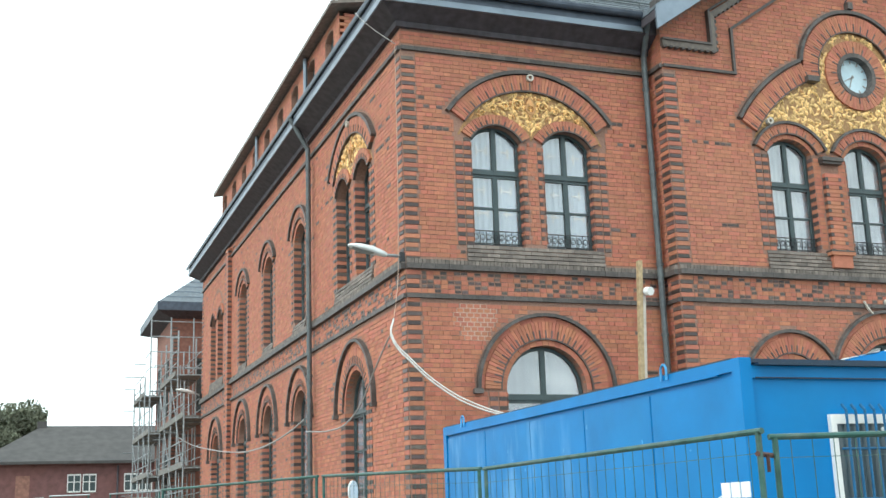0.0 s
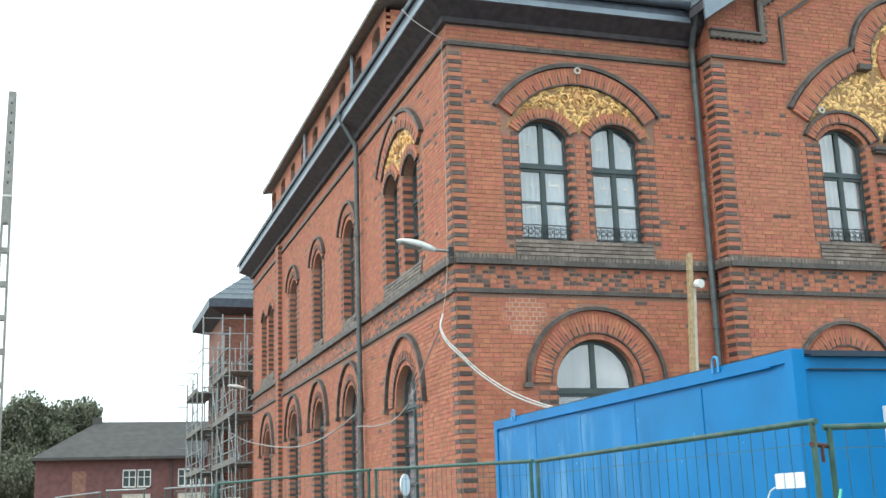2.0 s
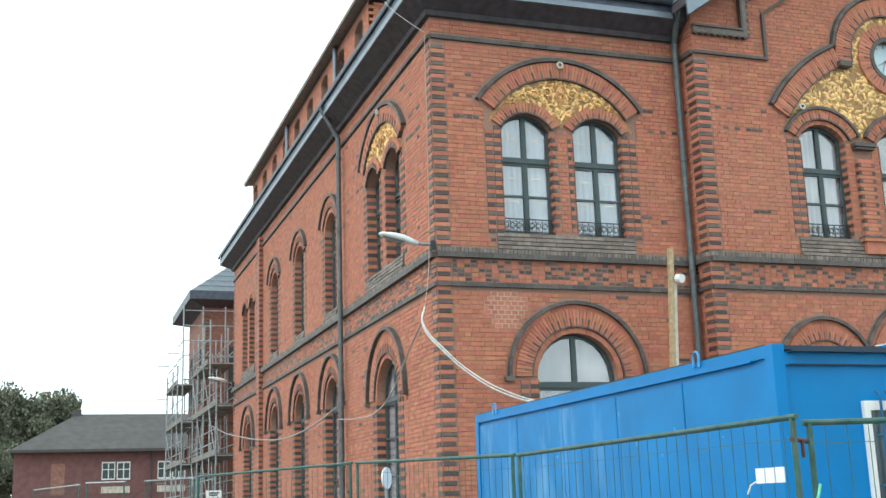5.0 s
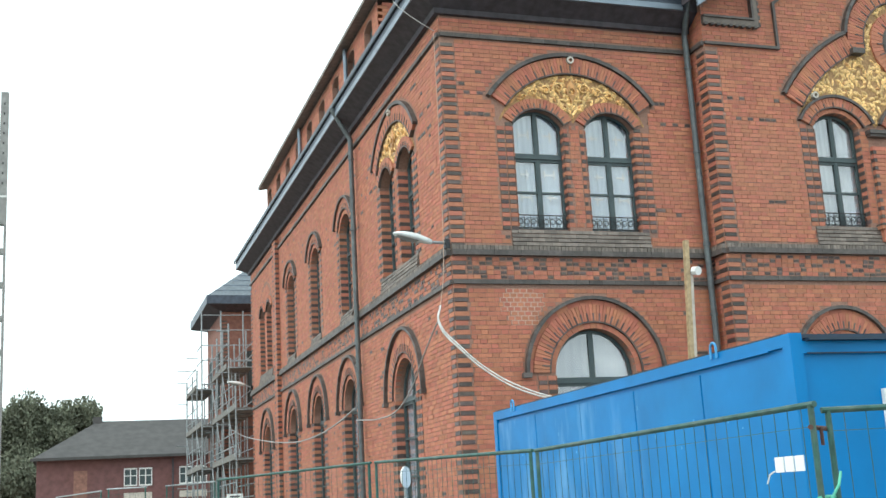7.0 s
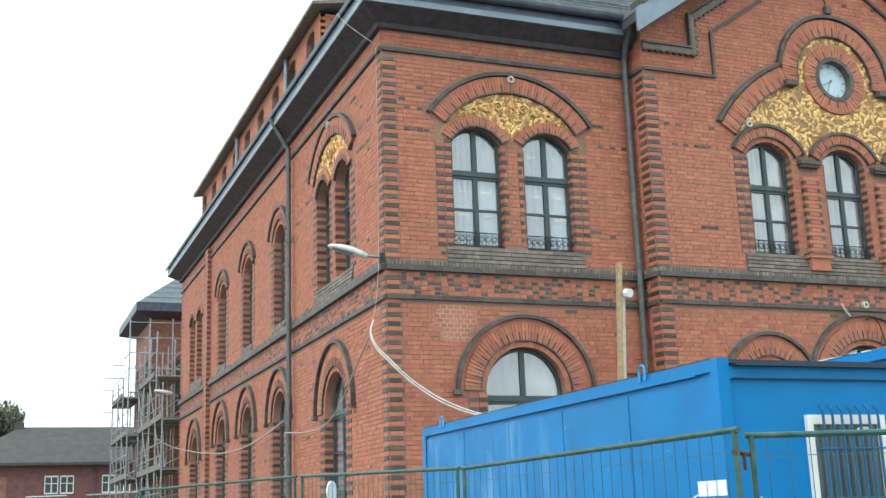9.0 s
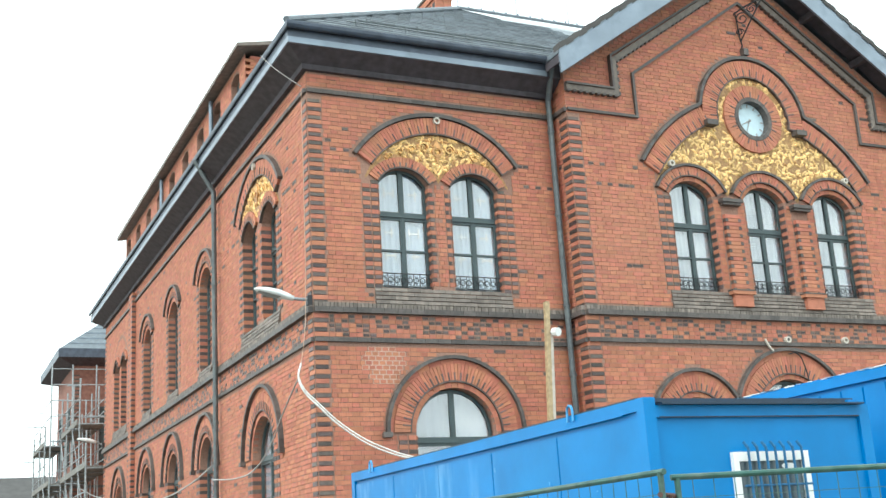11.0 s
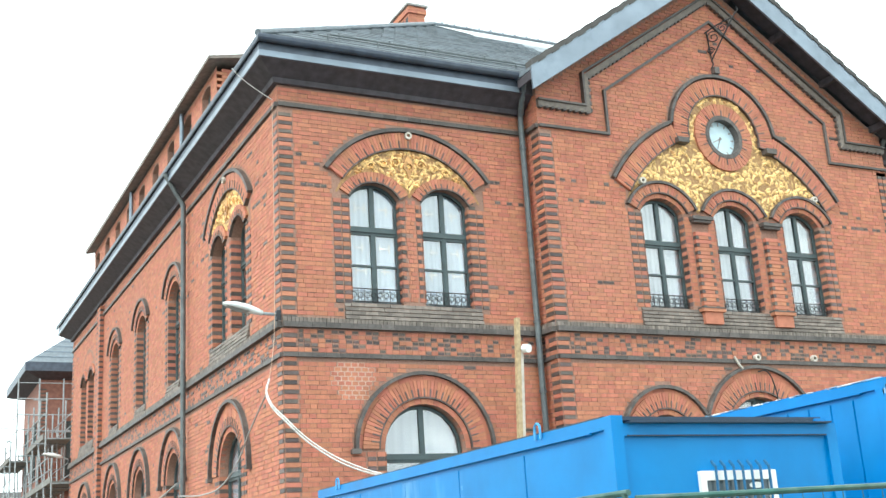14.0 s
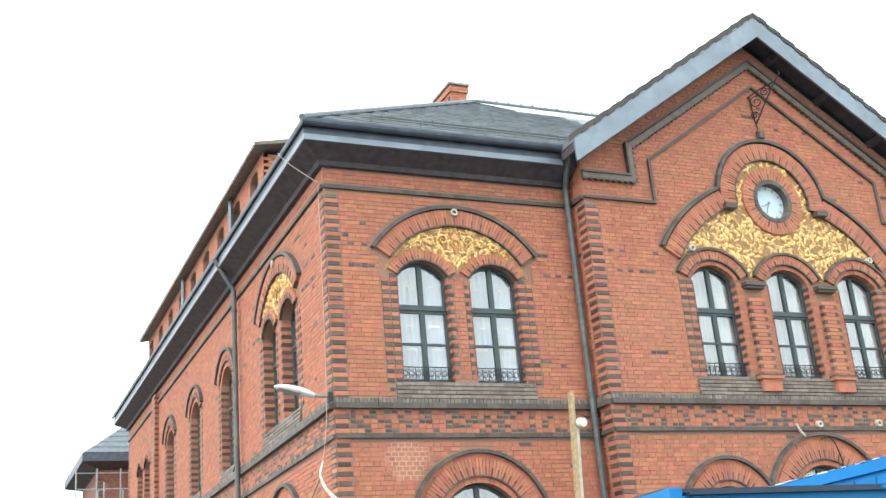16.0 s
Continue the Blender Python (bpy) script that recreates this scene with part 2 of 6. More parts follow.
# facade maps: u along the wall to the viewer's right, z up, d out of the wall
BAY_L, BAY_R, BAY_Y, LONG = 5.43, 15.25, -0.58, 24.7
RIGHT_END = 20.7
front = lambda u, z, d: (u, -d, z)
bay = lambda u, z, d: (u, BAY_Y - d, z)
side = lambda u, z, d: (-d, -u, z)


def arc_pts(cx, cz, r, a0, a1, n):
    return [(cx + r * math.cos(radians(a0 + (a1 - a0) * i / n)), cz + r * math.sin(radians(a0 + (a1 - a0) * i / n))) for i in range(n + 1)]


def seg_arch(cx, hw, z0, top, rise, n=10):
    """Outline of an opening with a segmental head, counter-clockwise."""
    r = (hw * hw + rise * rise) / (2 * rise)
    a = math.degrees(math.asin(min(1, hw / r)))
    return [(cx - hw, z0), (cx + hw, z0)] + arc_pts(cx, top - r, r, 90 - a, 90 + a, n)


def sheet(build, outer, holes, d, flip=False):
    """A flat wall face with openings."""
    loops = [outer] + holes
    flat = [p for lp in loops for p in lp]
    tris = geometry.tessellate_polygon([[Vector((a, b, 0)) for a, b in lp] for lp in loops])
    out = []
    for i, j, k in tris:
        (ax, ay), (bx, by), (cx, cy) = flat[i], flat[j], flat[k]
        s = (bx - ax) * (cy - ay) - (by - ay) * (cx - ax)
        if abs(s) > 1e-9:
            out.append((i, j, k) if (s > 0) != flip else (k, j, i))
    build.add([(a, b, d) for a, b in flat], out)


def wall(name, at, outer, holes, depth, mat, label):
    w = Build(at)
    sheet(w, outer, holes, 0)
    sheet(w, outer, holes, -depth, True)
    for k, lp in enumerate([outer] + holes):
        n = len(lp)
        for i in range(n):
            (a, b), (c, e) = lp[i], lp[(i + 1) % n]
            q = [(a, b, 0), (a, b, -depth), (c, e, -depth), (c, e, 0)]
            w.add(q, [(0, 1, 2, 3)])
    ob = part(name, w, mat)
    return tagged(ob, label, "wall", kind="structure")


def inside_poly(poly, u, z):
    """Which of the points (arrays u, z) lie in the outline."""
    hit = np.zeros(u.shape, bool)
    us, zs = [p[0] for p in poly], [p[1] for p in poly]
    near = (u >= min(us)) & (u <= max(us)) & (z >= min(zs)) & (z <= max(zs))
    if not near.any():
        return hit
    x, y = u[near], z[near]
    got = np.zeros(x.shape, bool)
    n = len(poly)
    for i in range(n):
        (a, b), (c, e) = poly[i], poly[(i + 1) % n]
        if b != e:
            got ^= ((b > y) != (e > y)) & (x < (c - a) * (y - b) / (e - b) + a)
    hit[near] = got
    return hit


COURSE, STRETCHER, HEADER, PROUD = 0.0859, 0.27, 0.135, 0.008


def lay_bricks(u0, u1, z0, z1, keep, dark, red, black, seed, single=None, heads=()):
    """Courses of stretchers and headers with recessed joints. keep(u, z) is true where plain brickwork lies; dark(u, z, course) picks
    glazed ones; heads lists the heights between which a course is of headers alone."""
    r = np.random.RandomState(seed)
    singles, spans = [], []
    for k in range(int(math.ceil(z0 / COURSE)), int(z1 / COURSE)):
        zc = (k + 0.5) * COURSE
        sizes = (HEADER, HEADER) if any(a <= zc <= b for a, b in heads) else (STRETCHER, HEADER)
        s, i = u0 - sum(sizes) + (sum(sizes) / 2 if k % 2 else 0) + r.uniform(-0.02, 0.02), 0
        while s < u1:
            e = s + sizes[i % 2] + r.uniform(-0.004, 0.004)
            a, b = max(s, u0) + 0.003, min(e, u1) - 0.003
            if b - a > 0.03:
                spans.append((a, b, k))
            s, i = e, i + 1
    sp = np.array(spans)
    q = sp[:, :1] + (sp[:, 1:2] - sp[:, :1]) * np.linspace(0, 1, 7)[None, :]
    low = sp[:, 2:3] * COURSE + 0.005 + 0 * q
    fine = keep(q, low) & keep(q, low + 0.042) & keep(q, low + COURSE - 0.012)
    for (a, b, k), row, ok in zip(spans, q, fine):
        if not ok.any():
            continue
        if not ok.all():
            i = int(np.argmax(ok))
            j = i
            while j < 6 and ok[j + 1]:
                j += 1
            if j == i:
                continue
            a, b = float(row[i]), float(row[j])
        za, zb = k * COURSE + 0.006, (k + 1) * COURSE - 0.006
        zm, um = (za + zb) / 2, (a + b) / 2
        d = PROUD + r.uniform(-0.003, 0.003)
        # Thin dark strips on some bed joints: painted shadows of the recessed joint.
        if r.uniform() < 0.2:
            w = (b - a) * r.uniform(0.4, 1.0)
            c = a + (b - a - w) * r.uniform(0, 1)
            black.box(c, c + w, za - 0.013, za - 0.001, 0, PROUD - 0.004, back=False)
        if dark(um, zm, k, r):
            black.box(a + 0.010, b - 0.010, za + r.uniform(0.008, 0.02), zb - r.uniform(0.008, 0.016), 0, d + 0.003, back=False)
        elif single and single(um, zm) and b - a > 0.245 and len(singles) < 300:
            singles.append((um, zm, d))
        else:
            red.box(a, b, za, zb, 0, d, back=False)
    return singles


def ring(red, black, cx, cz, r0, r1, a0, a1, d, every=3, size=0.08, back=0.0):
    """Voussoirs round an arch, each a wedge with open joints, and short dark headers set between them from the inner edge."""
    a0, a1 = radians(a0), radians(a1)
    n = max(3, int((a1 - a0) * (r0 + r1) / 2 / size))
    for i in range(n):
        b0, b1 = a0 + (a1 - a0) * i / n, a0 + (a1 - a0) * (i + 1) / n
        gap = 0.003 / r0
        red.wedge(cx, cz, r0, r1, b0 + gap, b1 - gap, back, d + rng.uniform(-0.003, 0.003))
        if every < 50 and i % every == 0:
            w = 0.012 / r0
            black.wedge(cx, cz, r0 - 0.004, r0 + (r1 - r0) * 0.52, b0 - w, b0 + w, back, d + 0.012)
    if every < 50:
        black.wedge(cx, cz, r0 - 0.006, r0 + 0.024, a0, a1, back, d + 0.006, max(8, n // 2))


# ---------------------------------------------------------------- windows
def window(name, at, poly_open, cx, hw, z0, top, rise, recess, transom, label, bars=(0.52,), curtain=True, rail=True, mull=True, tape=False):
    """A casement window with an arched head: outer frame, mullion, transom, glazing bars and panes."""
    w = thing(name, label, "window", kind="structure")
    f = Build(at)
    r = (hw * hw + rise * rise) / (2 * rise)
    a = math.asin(min(1, hw / r))
    t = 0.055
    d0, d1 = -recess - 0.06, -recess
    spring = top - r + r * math.cos(a)
    f.box(cx - hw, cx - hw + t, z0, spring, d0, d1)
    f.box(cx + hw - t, cx + hw, z0, spring, d0, d1)
    f.box(cx - hw + t, cx + hw - t, z0, z0 + t, d0, d1 - 0.004)
    f.wedge(cx, top - r, r - t, r, math.pi / 2 - a, math.pi / 2 + a, d0, d1 - 0.002, 10)
    part("window_frame", f, m_frame, w)
    if transom:
        b = Build(at)
        for za, zb, o in ((-0.09, -0.035, 0.0), (-0.035, 0.02, 0.03), (0.02, 0.075, 0.006)):
            b.box(cx - hw + t, cx + hw - t, transom + za, transom + zb, d0, d1 + o)
        part("transom", b, m_frame, w)
    if mull:
        b = Build(at)
        b.box(cx - 0.05, cx + 0.05, z0 + t, top - t, d0 + 0.005, d1 + 0.008), b.box(cx - 0.022, cx + 0.022, z0 + t, top - t, d1 + 0.008, d1 + 0.016)
        part("mullion", b, m_frame, w)
    for q in bars:
        b = Build(at)
        zz = z0 + q * ((transom or top) - z0)
        b.box(cx - hw + t, cx + hw - t, zz - 0.02, zz + 0.02, d0 + 0.01, d1 + 0.004)
        part("glazing_bar", b, m_frame, w)
    for s in (-1, 1):
        g = Build(at)
        u0, u1 = (cx - hw + t * 0.5, cx - 0.01) if s < 0 else (cx + 0.01, cx + hw - t * 0.5)
        zt = lambda u: top - r + math.sqrt(max(0, (r - t * 0.5) ** 2 - (u - cx) ** 2))
        us = [u0 + (u1 - u0) * i / 5 for i in range(6)]
        tilt = rng.uniform(-0.004, 0.004)
        g.prism([(u0, z0 + 0.03), (u1, z0 + 0.03)] + [(u, zt(u)) for u in reversed(us)], d0 + 0.028 + tilt, d0 + 0.032 + tilt)
        p = part("pane", g, m_glass, w)
        p.visible_shadow = False
        if tape:
            for zz in (z0 + 0.28 * (top - z0), z0 + 0.47 * (top - z0), z0 + 0.80 * (top - z0)):
                c, k = Build(at), (u0 + u1) / 2 + rng.uniform(-0.03, 0.03)
                for q in ((-0.1, 0.1), (-0.03,), (0.05,))[rng.randrange(3)]:
                    c.box(k + q - 0.014, k + q + 0.014, zz - rng.uniform(0.04, 0.13), zz + rng.uniform(0.06, 0.15), d0 + 0.038, d0 + 0.040)
                c.box(k - 0.1, k + 0.1, zz - 0.015, zz + 0.015, d0 + 0.0375, d0 + 0.0395)
                part("tape_mark", c, m_white, w, "white tape on the glass")
    if curtain:
        c = Build(at)
        n = 26
        pts = [(cx - hw + 0.02 + (2 * hw - 0.04) * i / n, -recess - 0.095 + 0.012 * math.sin(i * 1.9) + 0.007 * math.sin(i * 4.1)) for i in range(n + 1)]
        k = [(u, z, d) for z in (z0 + 0.03, top - 0.02) for u, d in pts]
        c.add(k, [(i, i + 1, n + 2 + i, n + 1 + i) for i in range(n)])
        # Untaped windows get the sheet painted as sky reflection, not a curtain.
        part("curtain", c, m_curtain if tape else m_skypane, w, "white lace curtain behind the glass" if tape else "pale grey sheet behind the glass, painted as sky reflection", True)
    if rail:
        b = Build(at)
        dd = -recess + 0.07
        hgt = 0.30
        for zz in (z0 + 0.05, z0 + hgt):
            b.box(cx - hw + 0.01, cx + hw - 0.01, zz - 0.009, zz + 0.009, dd - 0.009, dd + 0.009)
        m = 8
        for i in range(m):
            uc = cx - hw + (i + 0.5) * 2 * hw / m
            for q in range(10):
                a0, a1 = 2 * math.pi * q / 10, 2 * math.pi * (q + 1) / 10
                b.wedge(uc, z0 + 0.175, 0.045, 0.058, a0, a1, dd - 0.006, dd + 0.006)
            b.box(uc - 0.06, uc - 0.05, z0 + 0.05, z0 + hgt, dd - 0.005, dd + 0.005)
        part("guard_rail", b, m_iron, w, "low black wrought iron window guard")
    return w


# ---------------------------------------------------------------- the brick building
class Facade:
    def __init__(self, at):
        self.at, self.holes, self.bare, self.teeth = at, [], [], []
        self.red, self.black, self.mould, self.sill = Build(at), Build(at), Build(at), Build(at)

    def keep(self, u, z):
        ok = np.ones(u.shape, bool)
        for poly in self.bare:
            ok &= ~inside_poly(poly, u, z)
        return ok

    def dark(self, u, z, k, r):
        for u0, u1, z0, z1, every, share in self.teeth:
            if u0 <= u <= u1 and z0 <= z <= z1 and k % every == 0:
                return r.uniform() < share
        return r.uniform() < 0.012


def band(b, pts, t, d0, d1):
    """A moulding of height t along a line of (u, z) points, mitred at its bends."""
    n = len(pts)
    offs = []
    for i in range(n):
        a, c = Vector(pts[max(0, i - 1)]), Vector(pts[min(n - 1, i + 1)])
        p = Vector(pts[i])
        w0 = (p - a).normalized() if i else (c - p).normalized()
        w1 = (c - p).normalized() if i < n - 1 else w0
        n0, n1 = Vector((-w0.y, w0.x)), Vector((-w1.y, w1.x))
        m = (n0 + n1).normalized()
        offs.append(p + m * (t / max(0.3, m.dot(n0))))
    for i in range(n - 1):
        b.prism([tuple(pts[i]), tuple(pts[i + 1]), tuple(offs[i + 1]), tuple(offs[i])], d0, d1)


def saw(b, u0, u1, z0, z1, d0, d1, size=0.09):
    """A row of upright brick ends with open joints."""
    n = max(1, int((u1 - u0) / size))
    for i in range(n):
        a, c = u0 + (u1 - u0) * i / n, u0 + (u1 - u0) * (i + 1) / n
        b.box(a + 0.004, c - 0.004, z0, z1, d0, d1 + rng.uniform(-0.004, 0.004), back=False)


def sloped_sill(b, u0, u1, z0, z1, d):
    """Rows of grey bricks that step back towards the opening."""
    rows = max(2, int((z1 - z0) / 0.07))
    for r in range(rows):
        za, zb = z0 + (z1 - z0) * r / rows, z0 + (z1 - z0) * (r + 1) / rows
        da, db = d + (0.016 - d) * r / rows, d + (0.016 - d) * (r + 1) / rows
        n = max(1, int((u1 - u0) / 0.26))
        for i in range(n + 1):
            a = max(u0, u0 + (u1 - u0) * (i - (0.5 if r % 2 else 0)) / n) + 0.003
            c = min(u1, u0 + (u1 - u0) * (i + 1 - (0.5 if r % 2 else 0)) / n) - 0.003
            if c - a < 0.02:
                continue
            j = rng.uniform(-0.004, 0.004)
            p = [(a, za + 0.008, 0), (c, za + 0.008, 0), (c, za + 0.008, da + j), (a, za + 0.008, da + j), (a, zb - 0.008, 0), (c, zb - 0.008, 0), (c, zb - 0.008, db + j), (a, zb - 0.008, db + j)]
            b.add(p, [(3, 2, 6, 7), (7, 6, 5, 4), (0, 3, 7, 4), (2, 1, 5, 6), (0, 1, 2, 3)])


def leaf_relief(at, zone, cells, parent, n, seed, d, u0, u1, z0, z1, scale=1.0):
    # the right half mirrors the left one
    """Raised scrolls and leaves on a gilded ground, scattered over the zone(u, z)."""
    r = random.Random(seed)
    gold, red = Build(at), Build(at)
    made = 0
    for _ in range(n * 30):
        if made >= n:
            break
        u, z = r.uniform(u0, (u0 + u1) / 2), r.uniform(z0, z1)
        if not zone(u, z):
            continue
        made += 2
        a, ln, wd, h = r.uniform(0, 2 * math.pi), r.uniform(0.06, 0.13) * scale, r.uniform(0.025, 0.045) * scale, r.uniform(0.02, 0.045)
        c, s = math.cos(a), math.sin(a)
        q = [(-ln, 0, 0), (-ln * 0.2, -wd, 0.3 * h), (ln * 0.6, -wd * 0.8, 0.2 * h), (ln, 0, 0), (ln * 0.5, wd * 0.9, 0.2 * h), (-ln * 0.3, wd, 0.3 * h), (0.1 * ln, 0, h)]
        pts = [(u + x * c - y * s, z + x * s + y * c, d + e) for x, y, e in q]
        to = red if r.random() < cells else gold
        to.add(pts, [(i, (i + 1) % 6, 6) for i in range(6)])
        to.add([(u0 + u1 - q[0], q[1], q[2] + 0.001) for q in pts], [((i + 1) % 6, i, 6) for i in range(6)])
    tagged(part("leaf_relief", gold, m_gold, parent, "gilded leaf and scroll relief"), kind="stuff")
    tagged(part("scroll_relief", red, m_goldred, parent, "terracotta scroll relief"), kind="stuff")


def paired_windows(f, cx, names, label, recess=0.13, gold=190, seed=1, rail=True):
    """Two arched windows under one broad arch with a gilded panel."""
    z0, top, rise, hw, off = 6.55, 8.96, 0.30, 0.53, 0.76
    r = (hw * hw + rise * rise) / (2 * rise)
    cz, big = top - r, 8.0
    for s, nm in zip((-1, 1), names):
        c = cx + s * off
        op = seg_arch(c, hw, z0, top, rise)
        f.holes.append(op), f.bare.append(op)
        ring(f.red, f.black, c, cz, r, 0.83, 31, 149, 0.055, 2, 0.066)
        f.bare.append(arc_pts(c, cz, 0.84, 29, 151, 12) + arc_pts(c, cz, 0.5, 151, 29, 12))
        window(nm, f.at, op, c, hw, z0, top, rise, recess, 8.02, label, rail=rail, tape=rail)
        jamb(f, c - hw, 1, z0, cz + r * 0.5, recess), jamb(f, c + hw, -1, z0, cz + r * 0.5, recess)
    low = lambda u: max([cz + math.sqrt(0.84 ** 2 - (u - s * off) ** 2) if abs(u - s * off) < 0.84 else 8.7 for s in (-1, 1)])
    high = lambda u: big + math.sqrt(1.72 ** 2 - u * u)
    us = [u for u in np.linspace(-1.55, 1.55, 63) if high(u) > low(u) + 0.01]
    poly = [(cx + u, low(u)) for u in us] + [(cx + u, high(u)) for u in reversed(us)]
    f.bare.append([(cx + u, low(u) - 0.1) for u in us] + [(cx + u, high(u) + 0.02) for u in reversed(us)])
    sloped_sill(f.sill, cx - 1.45, cx + 1.45, 6.22, z0, 0.07)
    f.bare.append([(cx - 1.45, 6.1), (cx + 1.45, 6.1), (cx + 1.45, z0), (cx - 1.45, z0)])
    if not gold:
        for zz in np.arange(8.7, 9.75, COURSE):
            for u in np.arange(-1.4, 1.4, HEADER):
                if low(u) < zz and low(u + HEADER) < zz and zz + COURSE < min(high(u), high(u + HEADER)):
                    f.red.box(cx + u + 0.005, cx + u + HEADER - 0.005, zz + 0.005, zz + COURSE - 0.005, 0, PROUD, back=False)
        return
    t = thing("tympanum", "gilded leaf panel under a broad brick arch", "ornament", kind="structure")
    g = Build(f.at)
    sheet(g, poly, [], 0.006)
    part("gold_ground", g, m_goldbase, t)
    leaf_relief(f.at, lambda u, z: abs(u - cx) < 1.4 and low(u - cx) + 0.03 < z < high(u - cx) - 0.03, 0.18, t, gold, seed, 0.007, cx - 1.5, cx + 1.5, 8.8, 9.8, 0.9)
    mid = Build(f.at)
    for q in range(14):
        mid.wedge(cx, 9.36, 0.07, 0.115, 2 * math.pi * q / 14, 2 * math.pi * (q + 1) / 14, 0.006, 0.06)
    mid.prism([(cx - 0.07, 9.3), (cx, 9.12), (cx + 0.07, 9.3)], 0.006, 0.05)
    mid.prism([(cx - 0.09, 9.46), (cx + 0.09, 9.46), (cx, 9.62)], 0.006, 0.05)
    part("cartouche", mid, m_goldred, t, "terracotta cartouche at the centre")
    for s in (-1, 1):
        for du, zz, rr in ((0.27, 9.42, 0.13), (0.55, 9.36, 0.11), (0.80, 9.30, 0.085), (1.02, 9.20, 0.06)):
            sc_ = Build(f.at)
            for q in range(18):
                a0 = q * 0.42
                r0 = rr * (1 - q / 26)
                sc_.wedge(cx + s * du, zz, r0 * 0.78, r0, (a0 if s > 0 else math.pi - a0 - 0.42), (a0 + 0.42 if s > 0 else math.pi - a0), 0.006, 0.055)
            part("scroll", sc_, m_gold, t)
    ring(f.red, f.black, cx, big, 1.72, 2.06, 35, 145, 0.07, 3, 0.066)
    f.bare.append(arc_pts(cx, big, 2.18, 33, 147, 24) + arc_pts(cx, big, 1.71, 147, 33, 24))
    f.mould.wedge(cx, big, 2.08, 2.155, radians(33.5), radians(146.5), 0, 0.11, 26)
    f.teeth += [(cx - 1.62, cx - 1.295, 6.5, 9.0, 2, 1), (cx + 1.295, cx + 1.62, 6.5, 9.0, 2, 1), (cx - 0.225, cx - 0.11, 6.6, 8.6, 2, 1), (cx + 0.11, cx + 0.225, 6.6, 8.6, 2, 1)]
    f.teeth += [(cx - 2.75, cx - 1.6, 8.80, 8.885, 1, 0.6), (cx + 1.6, cx + 2.75, 8.80, 8.885, 1, 0.6), (cx - 2.75, cx - 1.7, 9.15, 9.235, 1, 0.55), (cx + 1.7, cx + 2.75, 9.15, 9.235, 1, 0.55)]
    stone = Build(f.at)
    for i in range(10):
        stone.wedge(cx, 10.0, 0.04, 0.075, 2 * math.pi * i / 10, 2 * math.pi * (i + 1) / 10, 0.07, 0.13)
    part("anchor_ring", stone, m_stone, t, "pale round anchor ring")


def round_window(f, cx, cz, r, rh, z0, name, label, every=2, recess=0.17, transom=None, curtain=True):
    """A tall round-headed opening with stepped brick rings and a dark hood mould."""
    op = [(cx - r, z0), (cx + r, z0)] + arc_pts(cx, cz, r, 0, 180, 18)
    f.holes.append(op), f.bare.append(op)
    v = rh - 0.065
    ring(f.red, f.black, cx, cz, r, r + 0.1, 0, 180, 0.01, 99, 0.13, back=-0.1)
    ring(f.red, f.black, cx, cz, r + 0.11, r + 0.11 + (v - r) * 0.62, 0, 180, 0.045, every, 0.066)
    ring(f.red, f.black, cx, cz, r + 0.115 + (v - r) * 0.62, v, 0, 180, 0.02, 99, 0.26)
    f.mould.wedge(cx, cz, v, rh, 0, math.pi, 0, 0.1, 24)
    for s in (-1, 1):
        a, b = sorted((cx + s * (v - 0.03), cx + s * (rh + 0.07)))
        f.mould.box(a, b, cz - 0.09, cz, 0, 0.12)
    f.bare.append([(cx - rh, cz), (cx + rh, cz)] + arc_pts(cx, cz, rh + 0.01, 0, 180, 24))
    f.teeth += [(cx - r - 0.36, cx - r, z0, cz, 2, 1), (cx + r, cx + r + 0.36, z0, cz, 2, 1)]
    window(name, f.at, op, cx, r - 0.012, z0, cz + r - 0.012, r - 0.013, recess, transom or cz - 0.05, label, bars=(0.3, 0.65), curtain=curtain, rail=False)
    jamb(f, cx - r, 1, z0, cz, recess), jamb(f, cx + r, -1, z0, cz, recess)
    sloped_sill(f.sill, cx - r - 0.05, cx + r + 0.05, z0 - 0.22, z0, 0.07)
    f.bare.append([(cx - r - 0.05, z0 - 0.24), (cx + r + 0.05, z0 - 0.24), (cx + r + 0.05, z0), (cx - r - 0.05, z0)])


def narrow_window(f, cx, name, label):
    """A single upper window with a segmental hood."""
    z0, top, rise, hw = 6.45, 9.0, 0.33, 0.6
    r = (hw * hw + rise * rise) / (2 * rise)
    cz = top - r
    op = seg_arch(cx, hw, z0, top, rise)
    f.holes.append(op), f.bare.append(op)
    ring(f.red, f.black, cx, cz, r, r + 0.12, 28, 152, 0.01, 99, 0.13, back=-0.1)
    ring(f.red, f.black, cx, cz, r + 0.13, r + 0.4, 28, 152, 0.045, 2, 0.08)
    f.mould.wedge(cx, cz, r + 0.41, r + 0.475, radians(26), radians(154), 0, 0.1, 16)
    f.bare.append(arc_pts(cx, cz, r + 0.49, 25, 155, 14) + arc_pts(cx, cz, r - 0.02, 155, 25, 14))
    f.teeth += [(cx - 0.95, cx - 0.58, z0, 8.75, 2, 1), (cx + 0.58, cx + 0.95, z0, 8.75, 2, 1)]
    window(name, f.at, op, cx, hw - 0.012, z0, top, rise, 0.18, 8.0, label, rail=False)
    jamb(f, cx - hw, 1, z0, 8.67, 0.18), jamb(f, cx + hw, -1, z0, 8.67, 0.18)
    sloped_sill(f.sill, cx - 0.7, cx + 0.7, 6.2, z0, 0.07)
    f.bare.append([(cx - 0.7, 6.1), (cx + 0.7, 6.1), (cx + 0.7, z0), (cx - 0.7, z0)])


